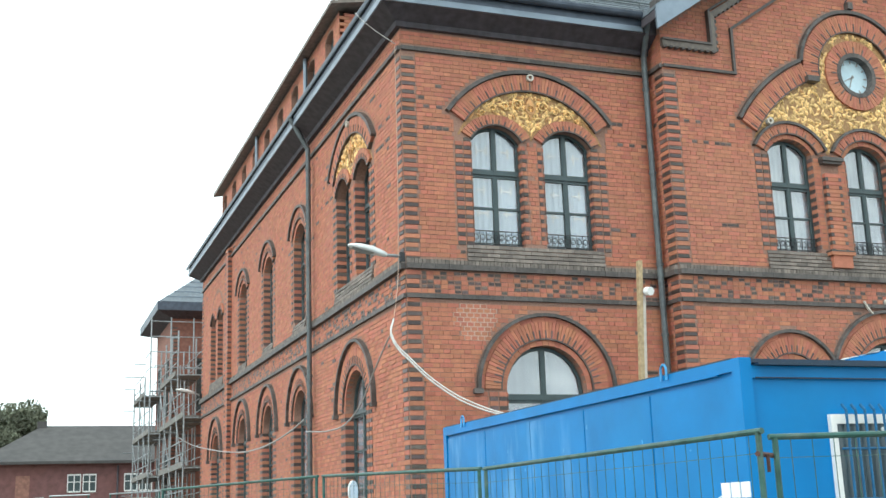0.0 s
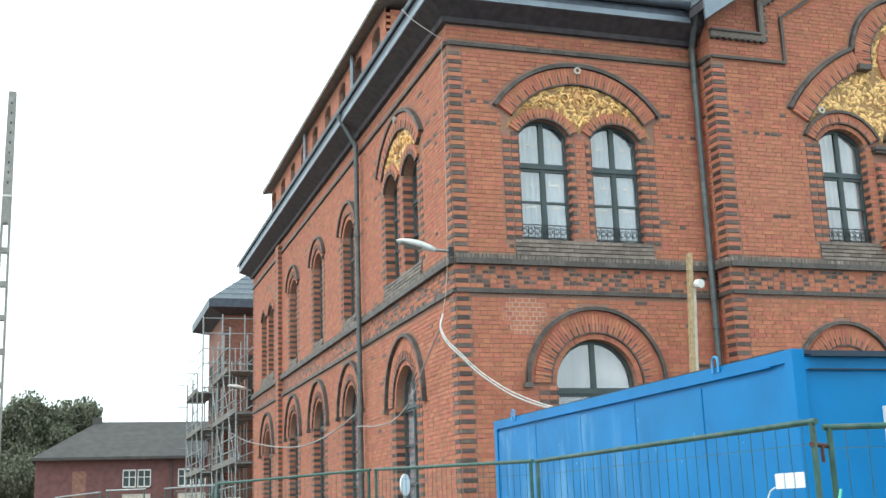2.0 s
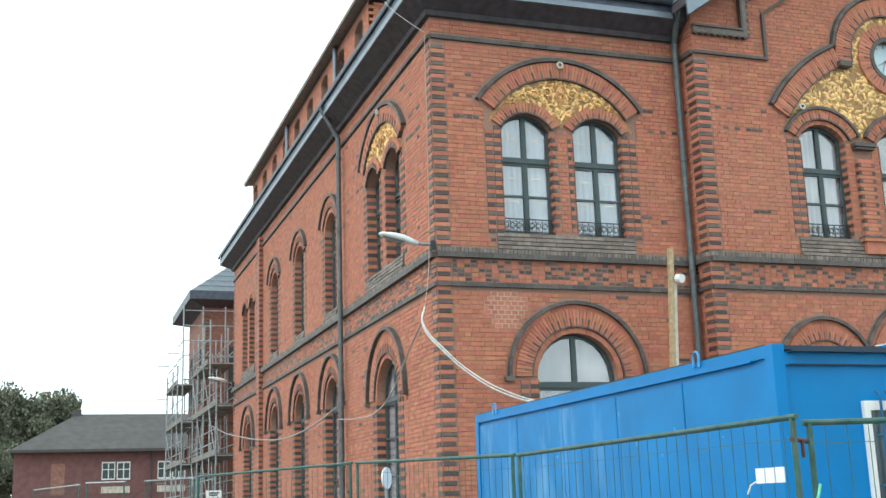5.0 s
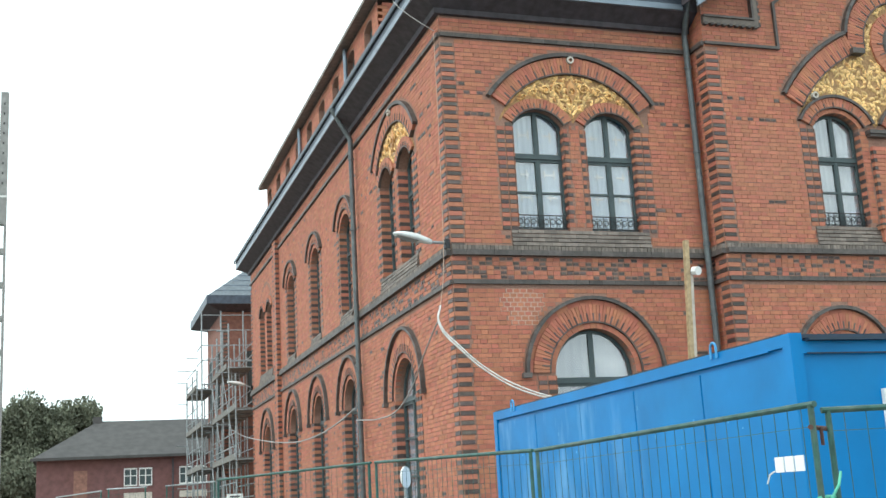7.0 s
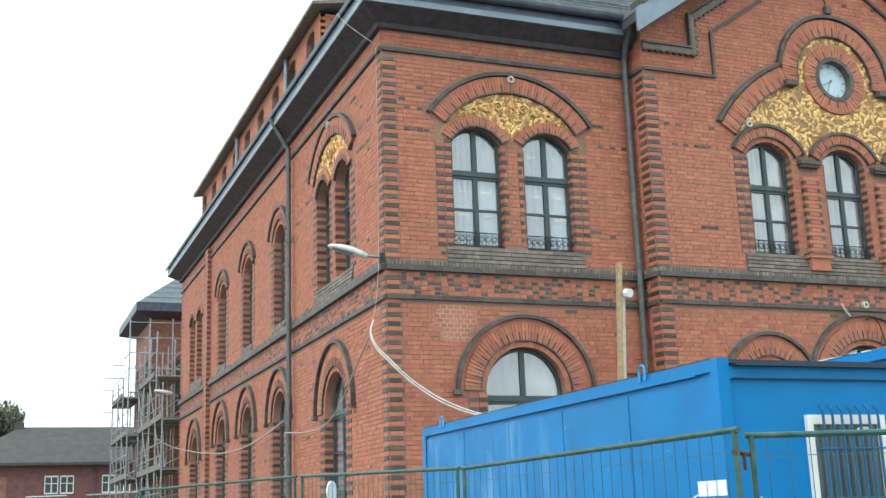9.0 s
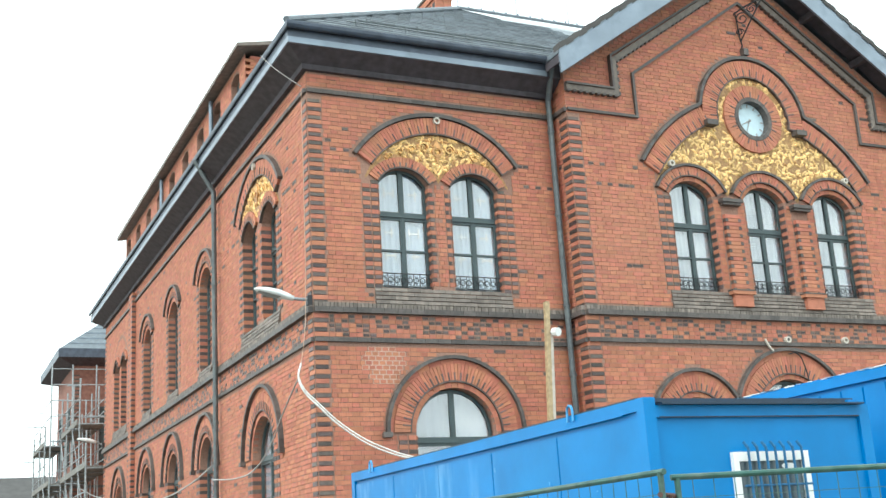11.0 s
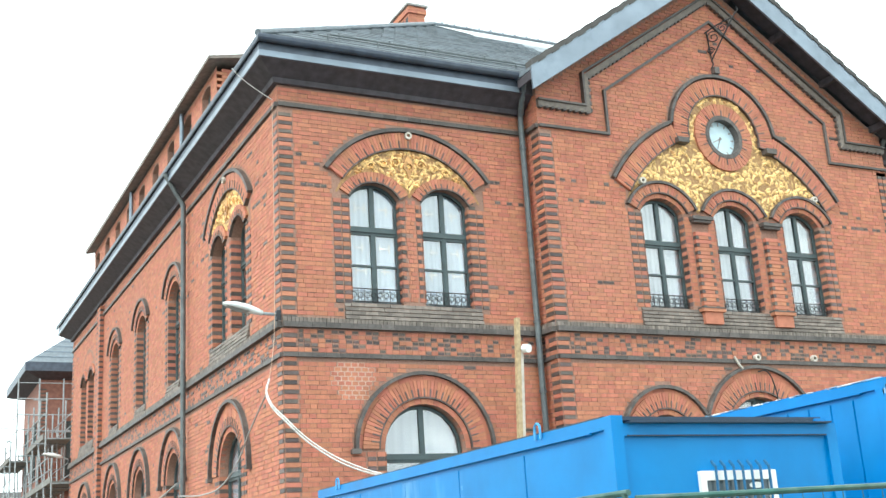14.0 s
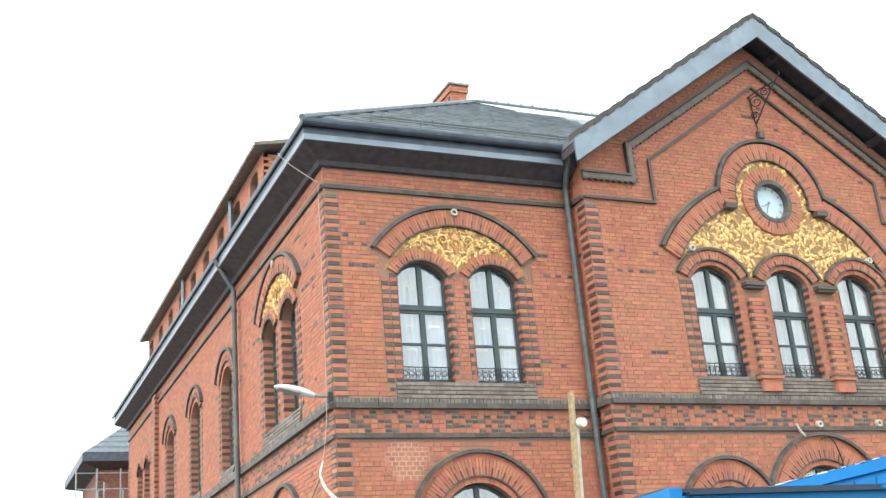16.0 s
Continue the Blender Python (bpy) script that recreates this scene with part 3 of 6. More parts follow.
def courses(f, u0, u1, frieze=True):
    """String courses, the toothed band between the storeys, the frieze line and the plinth."""
    lines = [(5.49, 5.57, 0.06), (6.03, 6.13, 0.10)] + ([(10.34, 10.42, 0.06)] if frieze else [])
    for za, zb, d in lines:
        n = max(1, int((u1 - u0) / 0.26))
        for i in range(n):
            f.mould.box(u0 + (u1 - u0) * i / n + 0.002, u0 + (u1 - u0) * (i + 1) / n - 0.002, za, zb, 0, d + rng.uniform(-0.003, 0.003), back=False)
        f.bare.append([(u0 - 0.1, za), (u1 + 0.1, za), (u1 + 0.1, zb), (u0 - 0.1, zb)])
    saw(f.sill, u0, u1, 6.135, 6.215, 0, 0.075, 0.075)
    f.bare.append([(u0 - 0.1, 6.13), (u1 + 0.1, 6.13), (u1 + 0.1, 6.22), (u0 - 0.1, 6.22)])
    f.teeth += [(u0, u1, 5.57, 6.03, 1, 0.40)]
    f.sill.box(u0, u1, 1.18, 1.30, 0, 0.12)
    f.bare.append([(u0 - 0.1, -1), (u1 + 0.1, -1), (u1 + 0.1, 1.3), (u0 - 0.1, 1.3)])


def jamb(f, u, s, z0, z1, depth):
    """Brick courses on the inner face of an opening; s points into the opening."""
    for k in range(int(math.ceil(z0 / COURSE)), int(z1 / COURSE)):
        a, c = sorted((u, u + s * (0.01 + 0.003 * (k % 2))))
        (f.black if k % 2 == 0 else f.red).box(a, c, k * COURSE + 0.005, (k + 1) * COURSE - 0.005, -depth, 0.02)


def finish(f, name, w, zones, seed, single=None):
    singles = []
    solid = [t for t in f.teeth if t[5] == 1 and t[4] == 2]
    f.teeth = [t for t in f.teeth if not (t[5] == 1 and t[4] == 2)]
    strips = []
    for u0, u1, z0, z1, _, _ in solid:
        n = 2 if u1 - u0 > 0.3 else 1
        for k in range(int(math.ceil(z0 / COURSE)), int(z1 / COURSE)):
            for i in range(n):
                a = u0 + (u1 - u0) * i / n + 0.006 + (0.012 if i else 0)
                c = u0 + (u1 - u0) * (i + 1) / n - 0.006 - (0.03 if (k // 2) % 2 and u1 - u0 < 0.3 else 0)
                strips.append((a, c, k))
    ok = [f.keep(np.array([a, (a + c) / 2, c]), np.full(3, (k + 0.5) * COURSE)).all() for a, c, k in strips]
    for (a, c, k), good in zip(strips, ok):
        if good:
            dark_one = k % 2 == 0
            o = 0.009 if dark_one else 0.004
            (f.black if dark_one else f.red).box(a + o / 2, c - o / 2, k * COURSE + o, (k + 1) * COURSE - o, 0, PROUD + (0.010 if dark_one else 0.004), back=False)
    f.bare += [[(u0, z0), (u1, z0), (u1, z1), (u0, z1)] for u0, u1, z0, z1, _, _ in solid]
    for u0, u1, z0, z1 in zones:
        singles += lay_bricks(u0, u1, z0, z1, f.keep, f.dark, f.red, f.black, seed, single, sorted({(t[2], t[3]) for t in f.teeth}))
    tagged(part("red_bricks", f.red, m_brick, w, "orange-red facing bricks with open joints"), kind="stuff")
    tagged(part("glazed_bricks", f.black, m_dark, w, "dark glazed brick headers and quoins, with dark strips for joint shadows"), kind="stuff")
    tagged(part("mouldings", f.mould, m_mould, w, "dark glazed hood moulds and string courses"), kind="stuff")
    tagged(part("sills", f.sill, m_sill, w, "grey sloped brick sills"), kind="stuff")
    return singles


# front of the corner block
WLABEL = "tall arched casement window with grey-green frame and pale sheets behind the glass"
ff = Facade(front)
paired_windows(ff, 2.67, ("window_1", "window_2"), WLABEL, seed=3)
round_window(ff, 2.74, 3.83, 0.83, 1.44, 1.55, "window_3", "round-headed ground floor window with grey frame", transom=3.68)
courses(ff, 0.0, BAY_L)
ff.teeth += [(0.0, 0.29, 1.3, 10.3, 2, 1)]
# repointed patch: headers in wide pale joints
b = Build(front)
for k in range(int(4.80 / COURSE), int(5.42 / COURSE)):
    w = 5 - abs(k - 59.5) * 0.5
    for i in range(6):
        u = 0.90 + 0.135 * i + (0.0675 if k % 2 else 0)
        if abs(i - 2.5) > w * 0.6:
            continue
        ff.red.box(u + 0.013, u + 0.122, k * COURSE + 0.010, (k + 1) * COURSE - 0.010, 0, PROUD + 0.001, back=False)
        b.box(u, u + 0.135, k * COURSE, (k + 1) * COURSE, 0, 0.005, back=False)
        ff.bare.append([(u, k * COURSE), (u + 0.135, k * COURSE), (u + 0.135, (k + 1) * COURSE), (u, (k + 1) * COURSE)])
patch = b
wall_front = wall("wall_front", front, [(0.004, GROUND), (BAY_L, GROUND), (BAY_L, 11.3), (0.004, 11.3)], ff.holes, 0.42, m_mortar, "orange-red brick front wall with dark quoins and arched windows")
singles = finish(ff, "front", wall_front, [(0.0, BAY_L, 1.3, 10.75)], 11, lambda u, z: 0.35 < u < 4.6 and 3.4 < z < 5.45)

part("pale_pointing", patch, m_pointing, wall_front, "patch of pale new pointing")

# right wing beyond the gable, mostly hidden
fr = Facade(front)
paired_windows(fr, 17.98, ("window_4", "window_5"), WLABEL, seed=5, rail=False)
courses(fr, BAY_R, RIGHT_END)
wall_right = wall("wall_right_wing", front, [(BAY_R, GROUND), (RIGHT_END, GROUND), (RIGHT_END, 11.3), (BAY_R, 11.3)], fr.holes, 0.42, m_mortar, "orange-red brick wall beyond the gable")
finish(fr, "right", wall_right, [(BAY_R, RIGHT_END, 5.0, 10.75)], 12)

# gabled bay
MID = 10.29
fb = Facade(bay)
BW = (MID - 1.95, MID, MID + 1.95)
b_top, b_rise, b_hw, b_z0 = 9.05, 0.30, 0.55, 6.62
b_r = (b_hw ** 2 + b_rise ** 2) / (2 * b_rise)
b_cz = b_top - b_r
for c, nm in zip(BW, ("window_6", "window_7", "window_8")):
    op = seg_arch(c, b_hw, b_z0, b_top, b_rise)
    fb.holes.append(op), fb.bare.append(op)
    ring(fb.red, fb.black, c, b_cz, b_r, b_r + 0.09, 30, 150, 0.01, 99, 0.14, back=-0.12)
    ring(fb.red, fb.black, c, b_cz, b_r + 0.10, b_r + 0.31, 28, 152, 0.06, 3, 0.08)
    fb.mould.wedge(c, b_cz, b_r + 0.315, b_r + 0.37, radians(26), radians(154), 0, 0.10, 18)
    fb.bare.append(arc_pts(c, b_cz, b_r + 0.38, 25, 155, 14) + arc_pts(c, b_cz, b_r - 0.02, 155, 25, 14))
    jamb(fb, c - b_hw, 1, b_z0, 8.75, 0.15), jamb(fb, c + b_hw, -1, b_z0, 8.75, 0.15)
    window(nm, bay, op, c, b_hw - 0.012, b_z0, b_top - 0.01, b_rise, 0.16, 8.06, WLABEL)
for c in (MID - 0.975, MID + 0.975):
    p = thing("window_pier", "brick pier with dark capital between arched windows", "pier", kind="structure")
    b = Build(bay)
    for k in range(20):
        z = 6.62 + k * COURSE
        b.box(c - 0.2, c + 0.2, z + 0.004, z + COURSE - 0.004, -0.02, 0.09 + rng.uniform(-0.004, 0.004))
    part("shaft", b, m_brick, p)
    b = Build(bay)
    for k in range(0, 20, 2):
        z = 6.62 + k * COURSE
        for s in (-1, 1):
            a0, a1 = sorted((c + s * 0.13, c + s * 0.206))
            b.box(a0, a1, z + 0.006, z + COURSE - 0.006, 0, 0.097)
    part("dark_edge", b, m_dark, p)
    b = Build(bay)
    b.box(c - 0.27, c + 0.27, 8.60, 8.68, 0, 0.17), b.box(c - 0.24, c + 0.24, 8.545, 8.60, 0, 0.13)
    part("capital", b, m_mould, p, "dark moulded capital")
    b = Build(bay)
    b.box(c - 0.3, c + 0.3, 6.56, 6.63, 0, 0.17), b.box(c - 0.24, c + 0.24, 6.30, 6.56, 0, 0.13)
    part("base", b, m_brick, p)
    part("base_cap", (lambda q: (q.box(c - 0.31, c + 0.31, 6.63, 6.66, 0, 0.18), q)[1])(Build(bay)), m_mould, p)
    fb.bare.append([(c - 0.22, 6.2), (c + 0.22, 6.2), (c + 0.22, 8.68), (c - 0.22, 8.68)])
sloped_sill(fb.sill, MID - 2.75, MID + 2.75, 6.22, b_z0, 0.07)
fb.bare.append([(MID - 2.75, 6.1), (MID + 2.75, 6.1), (MID + 2.75, b_z0), (MID - 2.75, b_z0)])
fb.teeth += [(MID - 2.84, MID - 2.515, 6.6, 8.9, 2, 1), (MID + 2.515, MID + 2.84, 6.6, 8.9, 2, 1)]
# trefoil hood and gilded panel
ARC_Z, ORB_Z = 7.46, 10.66
b_low = lambda u: max([b_cz + math.sqrt((b_r + 0.37) ** 2 - (u - c + MID) ** 2) if abs(u - c + MID) < b_r + 0.37 else 8.6 for c in BW])
b_high = lambda u: ORB_Z + math.sqrt(max(0, 1 - u * u)) if abs(u) < 0.98 else ARC_Z + math.sqrt(3.2 ** 2 - u * u)
us = [u for u in np.linspace(-2.8, 2.8, 113) if b_high(u) > b_low(u) + 0.01]
orb = thing("tympanum", "gilded leaf panel round a clock in the gable", "ornament", kind="structure")
g = Build(bay)
sheet(g, [(MID + u, b_low(u)) for u in us] + [(MID + u, b_high(u)) for u in reversed(us)], [arc_pts(MID, ORB_Z, 0.47, 0, 345, 23)], 0.006)
fb.holes.append(arc_pts(MID, ORB_Z, 0.47, 0, 345, 23))
part("gold_ground", g, m_goldbase, orb)
leaf_relief(bay, lambda u, z: b_low(u - MID) + 0.04 < z < b_high(u - MID) - 0.04 and math.hypot(u - MID, z - ORB_Z) > 0.84, 0.06, orb, 480, 9, 0.007, MID - 2.75, MID + 2.75, 8.8, 11.8)
fb.bare.append([(MID + u, b_low(u) - 0.1) for u in us] + [(MID + u, b_high(u) + 0.03) for u in reversed(us)])
for a0, a1 in ((113.5, 148.5), (31.5, 66.5)):
    ring(fb.red, fb.black, MID, ARC_Z, 3.2, 3.62, a0, a1, 0.07, 3, 0.066)
    fb.mould.wedge(MID, ARC_Z, 3.655, 3.73, radians(a0), radians(a1), 0, 0.11, 12)
    fb.bare.append(arc_pts(MID, ARC_Z, 3.75, a0, a1, 14) + arc_pts(MID, ARC_Z, 3.19, a1, a0, 14))
ring(fb.red, fb.black, MID, ORB_Z, 1.0, 1.40, -8, 188, 0.075, 3, 0.066)
fb.mould.wedge(MID, ORB_Z, 1.435, 1.51, radians(7), radians(173), 0, 0.115, 26)
fb.bare.append(arc_pts(MID, ORB_Z, 1.53, -8, 188, 30))
for s in (-1, 1):
    fb.mould.box(MID + s * 1.25 - 0.15, MID + s * 1.25 + 0.15, 10.36, 10.48, 0, 0.19)
fb.mould.box(MID - 0.07, MID + 0.07, 12.2, 12.36, 0, 0.14)
clock = thing("wall_clock", "round pale blue clock set in a brick ring", "clock")
b = Build(bay)
ring(b, fb.black, MID, ORB_Z, 0.50, 0.80, 0, 360, 0.06, 3, 0.085)
part("brick_ring", b, m_brick, clock)
b = Build(bay)
b.wedge(MID, ORB_Z, 0.42, 0.505, 0, 2 * math.pi, -0.13, 0.075, 32)
part("rim", b, m_mould, clock, "dark moulded rim")
b = Build(bay)
b.prism(arc_pts(MID, ORB_Z, 0.44, 0, 345, 23), -0.13, -0.10)
part("dial", b, m_clock, clock, "pale enamel dial")
for i in range(12):
    b = Build(bay)
    a = 2 * math.pi * i / 12
    b.wedge(MID, ORB_Z, 0.32, 0.40, a - 0.045, a + 0.045, -0.10, -0.095)
    part("hour_mark", b, m_cablegrey, clock)
for a, ln, wd in ((radians(250), 0.34, 0.016), (radians(205), 0.22, 0.022)):
    b = Build(bay)
    c, s = math.cos(a), math.sin(a)
    b.prism([(MID + x * c - y * s, ORB_Z + x * s + y * c) for x, y in ((-0.06, -wd), (ln, -wd * 0.4), (ln, wd * 0.4), (-0.06, wd))], -0.092, -0.085)
    part("clock_pointer", b, m_cablegrey, clock)
# gable lines
lower = [(BAY_L, 10.35), (7.18, 10.35), (7.18, 11.36), (MID, 13.50), (2 * MID - 7.18, 11.36), (2 * MID - 7.18, 10.35), (BAY_R, 10.35)]
upper = [(BAY_L, 10.79), (6.74, 10.79), (6.74, 11.58), (MID, 14.02), (2 * MID - 6.74, 11.58), (2 * MID - 6.74, 10.79), (BAY_R, 10.79)]
band(fb.mould, lower, 0.06, 0, 0.07)
band(fb.sill, upper, 0.13, 0, 0.09)
band(fb.mould, [(u + (-0.13 if 6 < u < MID else 0.13 if MID < u < 15 else 0), z + (0.13 if z < 11 else 0.11 if u != MID else 0.16)) for u, z in upper], 0.045, 0, 0.13)
for (ua, za), (ub, zb) in zip(upper, upper[1:]):
    w = Vector((ub - ua, zb - za))
    m = max(2, int(w.length / 0.135))
    o = Vector((-w.y, w.x)).normalized()
    for i in range(m):
        p, q = Vector((ua, za)) + w * ((i + 0.12) / m), Vector((ua, za)) + w * ((i + 0.62) / m)
        fb.mould.prism([tuple(p - o * 0.03), tuple(q - o * 0.03), tuple(q + o * 0.02), tuple(p + o * 0.02)], 0, 0.095)
courses(fb, BAY_L, BAY_R, frieze=False)
round_window(fb, 7.86, 3.82, 0.58, 1.17, 1.55, "window_9", "round-headed ground floor window beside the entrance", transom=3.7)
round_window(fb, 2 * MID - 7.86, 3.82, 0.58, 1.17, 1.55, "window_10", "round-headed ground floor window beside the entrance", transom=3.7)
round_window(fb, MID + 0.05, 3.88, 0.90, 1.57, 0.3, "door_1", "dark round-headed entrance under a broad brick arch", transom=3.9, curtain=False)
fb.teeth += [(BAY_L, BAY_L + 0.3, 1.3, 10.3, 2, 1), (BAY_R - 0.3, BAY_R, 1.3, 10.3, 2, 1)]
fb.teeth += [(BAY_L, MID - 3.3, 8.80, 8.885, 1, 0.5), (BAY_L, MID - 3.3, 9.15, 9.235, 1, 0.45), (MID + 3.3, BAY_R, 8.80, 8.885, 1, 0.5)]
GAB = [(BAY_L + 0.004, GROUND), (BAY_R - 0.004, GROUND), (BAY_R - 0.004, 11.25), (MID, 14.62), (BAY_L + 0.004, 11.25)]
fb_keep = fb.keep
gable_in = [(BAY_L, 0), (BAY_R, 0), (BAY_R, 11.2), (MID, 14.55), (BAY_L, 11.2)]
fb.keep = lambda u, z: fb_keep(u, z) & inside_poly(gable_in, u, z)
wall_bay = wall("wall_bay", bay, GAB, fb.holes, 0.42, m_mortar, "gabled orange-red brick bay with clock and trefoil arch")
bay_singles = finish(fb, "bay", wall_bay, [(BAY_L + 0.001, BAY_R - 0.001, 1.3, 14.5)], 13, lambda u, z: 5.8 < u < 9.8 and 4.0 < z < 8.7)
# the bay's returns
for nm, x0, sgn in (("wall_bay_return_left", BAY_L, -1), ("wall_bay_return_right", BAY_R, 1)):
    at = (lambda u, z, d, x0=x0: (x0 - d, -u, z)) if sgn < 0 else (lambda u, z, d, x0=x0: (x0 + d, u, z))
    u0, u1 = (0.0, -BAY_Y) if sgn < 0 else (BAY_Y, 0.0)
    fx = Facade(at)
    courses(fx, u0, u1, frieze=True)
    fx.teeth += [(u0 if sgn > 0 else u1 - 0.3, u0 + 0.3 if sgn > 0 else u1, 1.3, 10.3, 2, 1)]
    w = wall(nm, at, [(u0, GROUND), (u1 - 0.002, GROUND), (u1 - 0.002, 11.2), (u0, 11.2)], [], 0.3, m_mortar, "narrow brick return of the gabled bay")
    finish(fx, nm, w, [(u0, u1, 1.3, 11.1)], 14)

# long side
fs = Facade(side)
paired_windows(fs, -3.45, ("window_11", "window_12"), "tall arched casement window with grey frame", recess=0.2, seed=21, rail=False)
paired_windows(fs, -21.2, ("window_13", "window_14"), "tall arched casement window with grey frame", recess=0.2, gold=0, seed=22, rail=False)
round_window(fs, -3.45, 3.80, 0.80, 1.45, 1.5, "window_15", "round-headed ground floor window with grey frame")
round_window(fs, -21.2, 3.80, 0.80, 1.45, 1.5, "window_16", "round-headed ground floor window with grey frame")
for i, c in enumerate((8.4, 12.3, 16.15)):
    narrow_window(fs, -c, "window_%d" % (17 + i), "narrow arched upper window deep in its brick reveal")
    round_window(fs, -c, 4.05, 0.70, 1.30, 1.5, "window_%d" % (20 + i), "tall round-headed ground floor window deep in its reveal")
courses(fs, -LONG, 0.0)
fs.teeth += [(-0.29, 0.0, 1.3, 10.3, 2, 1), (-LONG, -LONG + 0.3, 1.3, 10.3, 2, 1)]
wall_side = wall("wall_side", side, [(-LONG, GROUND), (-0.004, GROUND), (-0.004, 11.3), (-LONG, 11.3)], fs.holes, 0.42, m_mortar, "long orange-red brick side wall with rows of arched windows")
side_singles = finish(fs, "side", wall_side, [(-LONG, 0.0, 1.3, 10.75)], 15, lambda u, z: -5.5 < u < -0.3 and 4.2 < z < 9.0)
for c in (18.5,):
    p = Build(side)
    pb = Build(side)
    for k in range(int(1.3 / COURSE), int(10.7 / COURSE)):
        z = k * COURSE
        p.box(-c - 0.3, -c + 0.3, z + 0.004, z + COURSE - 0.004, 0, 0.14 + rng.uniform(-0.003, 0.003))
        if k % 2 == 0:
            for s in (-1, 1):
                a0, a1 = sorted((-c + s * 0.14, -c + s * 0.305))
                pb.box(a0, a1, z + 0.006, z + COURSE - 0.006, 0.02, 0.147)
    pl = thing("pilaster", "red brick pilaster with dark toothed edges", "pilaster", kind="structure")
    part("shaft", p, m_brick, pl), part("dark_edge", pb, m_dark, pl)
# plinth and closing walls
for nm, x0, x1, y0, y1 in (("plinth_front", -0.1, BAY_L, -0.1, 0.2), ("plinth_bay", BAY_L - 0.1, BAY_R + 0.1, BAY_Y - 0.1, -0.11), ("plinth_side", -0.1, 0.2, 0.21, LONG + 0.1)):
    b = Build()
    b.box(x0, x1, y0, y1, GROUND - 0.05, 1.18)
    tagged(part(nm, b, m_sill), "grey-brown brick plinth of the building", "plinth", kind="structure")
for nm, q in (("wall_back", (0.42, RIGHT_END, LONG - 0.4, LONG)), ("wall_east", (RIGHT_END - 0.4, RIGHT_END, 0.42, LONG - 0.4))):
    b = Build()
    b.box(*q, GROUND, 11.3)
    tagged(part(nm, b, m_farwall), "plain brick back wall", "wall", kind="structure")
for nm, z in (("floor_ground", 1.2), ("floor_upper", 5.75), ("ceiling_upper", 10.6)):
    b = Build()
    b.box(0.43, RIGHT_END - 0.41, 0.43, LONG - 0.41, z - 0.15, z)
    tagged(part(nm, b, m_inside), "plain interior slab", "floor", kind="structure")
for nm, q in (("partition_front", (0.43, RIGHT_END - 0.41, 5.5, 5.6)), ("partition_side", (5.5, 5.6, 5.61, LONG - 0.41))):
    b = Build()
    b.box(*q, 1.2, 10.45)
    tagged(part(nm, b, m_inside), "plain interior wall", "wall", kind="structure")

# ---------------------------------------------------------------- roof
SL, EV, EZ = 0.674, 0.53, 11.50
slope = lambda e: EZ + SL * (e + EV)
AP = 7.0


def roof_sheet(name, pts, label):
    b = Build()
    n = len(pts)
    b.add([tuple(p) for p in pts] + [(p[0], p[1], p[2] - 0.12) for p in pts], [tuple(range(n)), tuple(range(2 * n - 1, n - 1, -1))] + [(i, n + i, n + (i + 1) % n, (i + 1) % n) for i in range(n)])
    return tagged(part(name, b, m_slate), label, "roof", kind="structure")


top_z = slope(AP)
r_front = roof_sheet("roof_front", [(-EV, -EV, EZ), (RIGHT_END + EV, -EV, EZ), (RIGHT_END - AP, AP, top_z), (AP, AP, top_z)], "blue-grey slate hipped roof slope above the front")
r_side = roof_sheet("roof_side", [(-EV, LONG + EV, EZ), (-EV, -EV, EZ), (AP, AP, top_z), (AP, LONG - AP, top_z)], "blue-grey slate roof slope above the long side")
roof_sheet("roof_back", [(AP, AP + 0.01, top_z), (RIGHT_END - AP, AP + 0.01, top_z), (RIGHT_END - AP, LONG, EZ), (AP, LONG - AP, top_z)], "slate roof behind the ridge")
roof_sheet("roof_end", [(RIGHT_END + EV, -EV, EZ), (RIGHT_END + EV, LONG, EZ), (RIGHT_END - AP, LONG, EZ), (RIGHT_END - AP, AP, top_z)], "slate roof behind the gable")
sl = Build()
nrow = 26
for k in range(nrow):
    e0, e1 = -EV + (AP + EV) * k / nrow, -EV + (AP + EV) * (k + 1) / nrow
    x0, x1 = e0 + 0.05, 9.2
    m = int((x1 - x0) / 0.3)
    for i in range(m):
        a, c = x0 + 0.3 * i + (0.15 if k % 2 else 0), x0 + 0.3 * (i + 1) + (0.15 if k % 2 else 0)
        z0, z1 = slope(e0), slope(e1)
        j = rng.uniform(0, 0.006)
        sl.add([(a + 0.004, e0 - 0.02, z0 + 0.022 + j), (c - 0.004, e0 - 0.02, z0 + 0.022 + j), (c - 0.004, e1, z1 + 0.006), (a + 0.004, e1, z1 + 0.006),
                (a + 0.004, e0 - 0.02, z0), (c - 0.004, e0 - 0.02, z0)], [(0, 1, 2, 3), (4, 5, 1, 0)])
tagged(part("slates", sl, m_slate, r_front, "overlapping blue-grey slates"), kind="stuff")
b = Build()
b.path([(-EV, -EV, EZ + 0.04), (AP, AP, top_z + 0.05), (RIGHT_END - AP, AP, top_z + 0.05)], 0.07, 8)
part("ridge_cap", b, m_slate, r_front)
for i in range(16):
    b = Build()
    xx = AP + 0.3 + i * 0.4
    b.box(xx - 0.02, xx + 0.02, AP - 0.02, AP + 0.02, top_z, top_z + 0.17)
    part("ridge_spike", b, m_zinc, r_front)
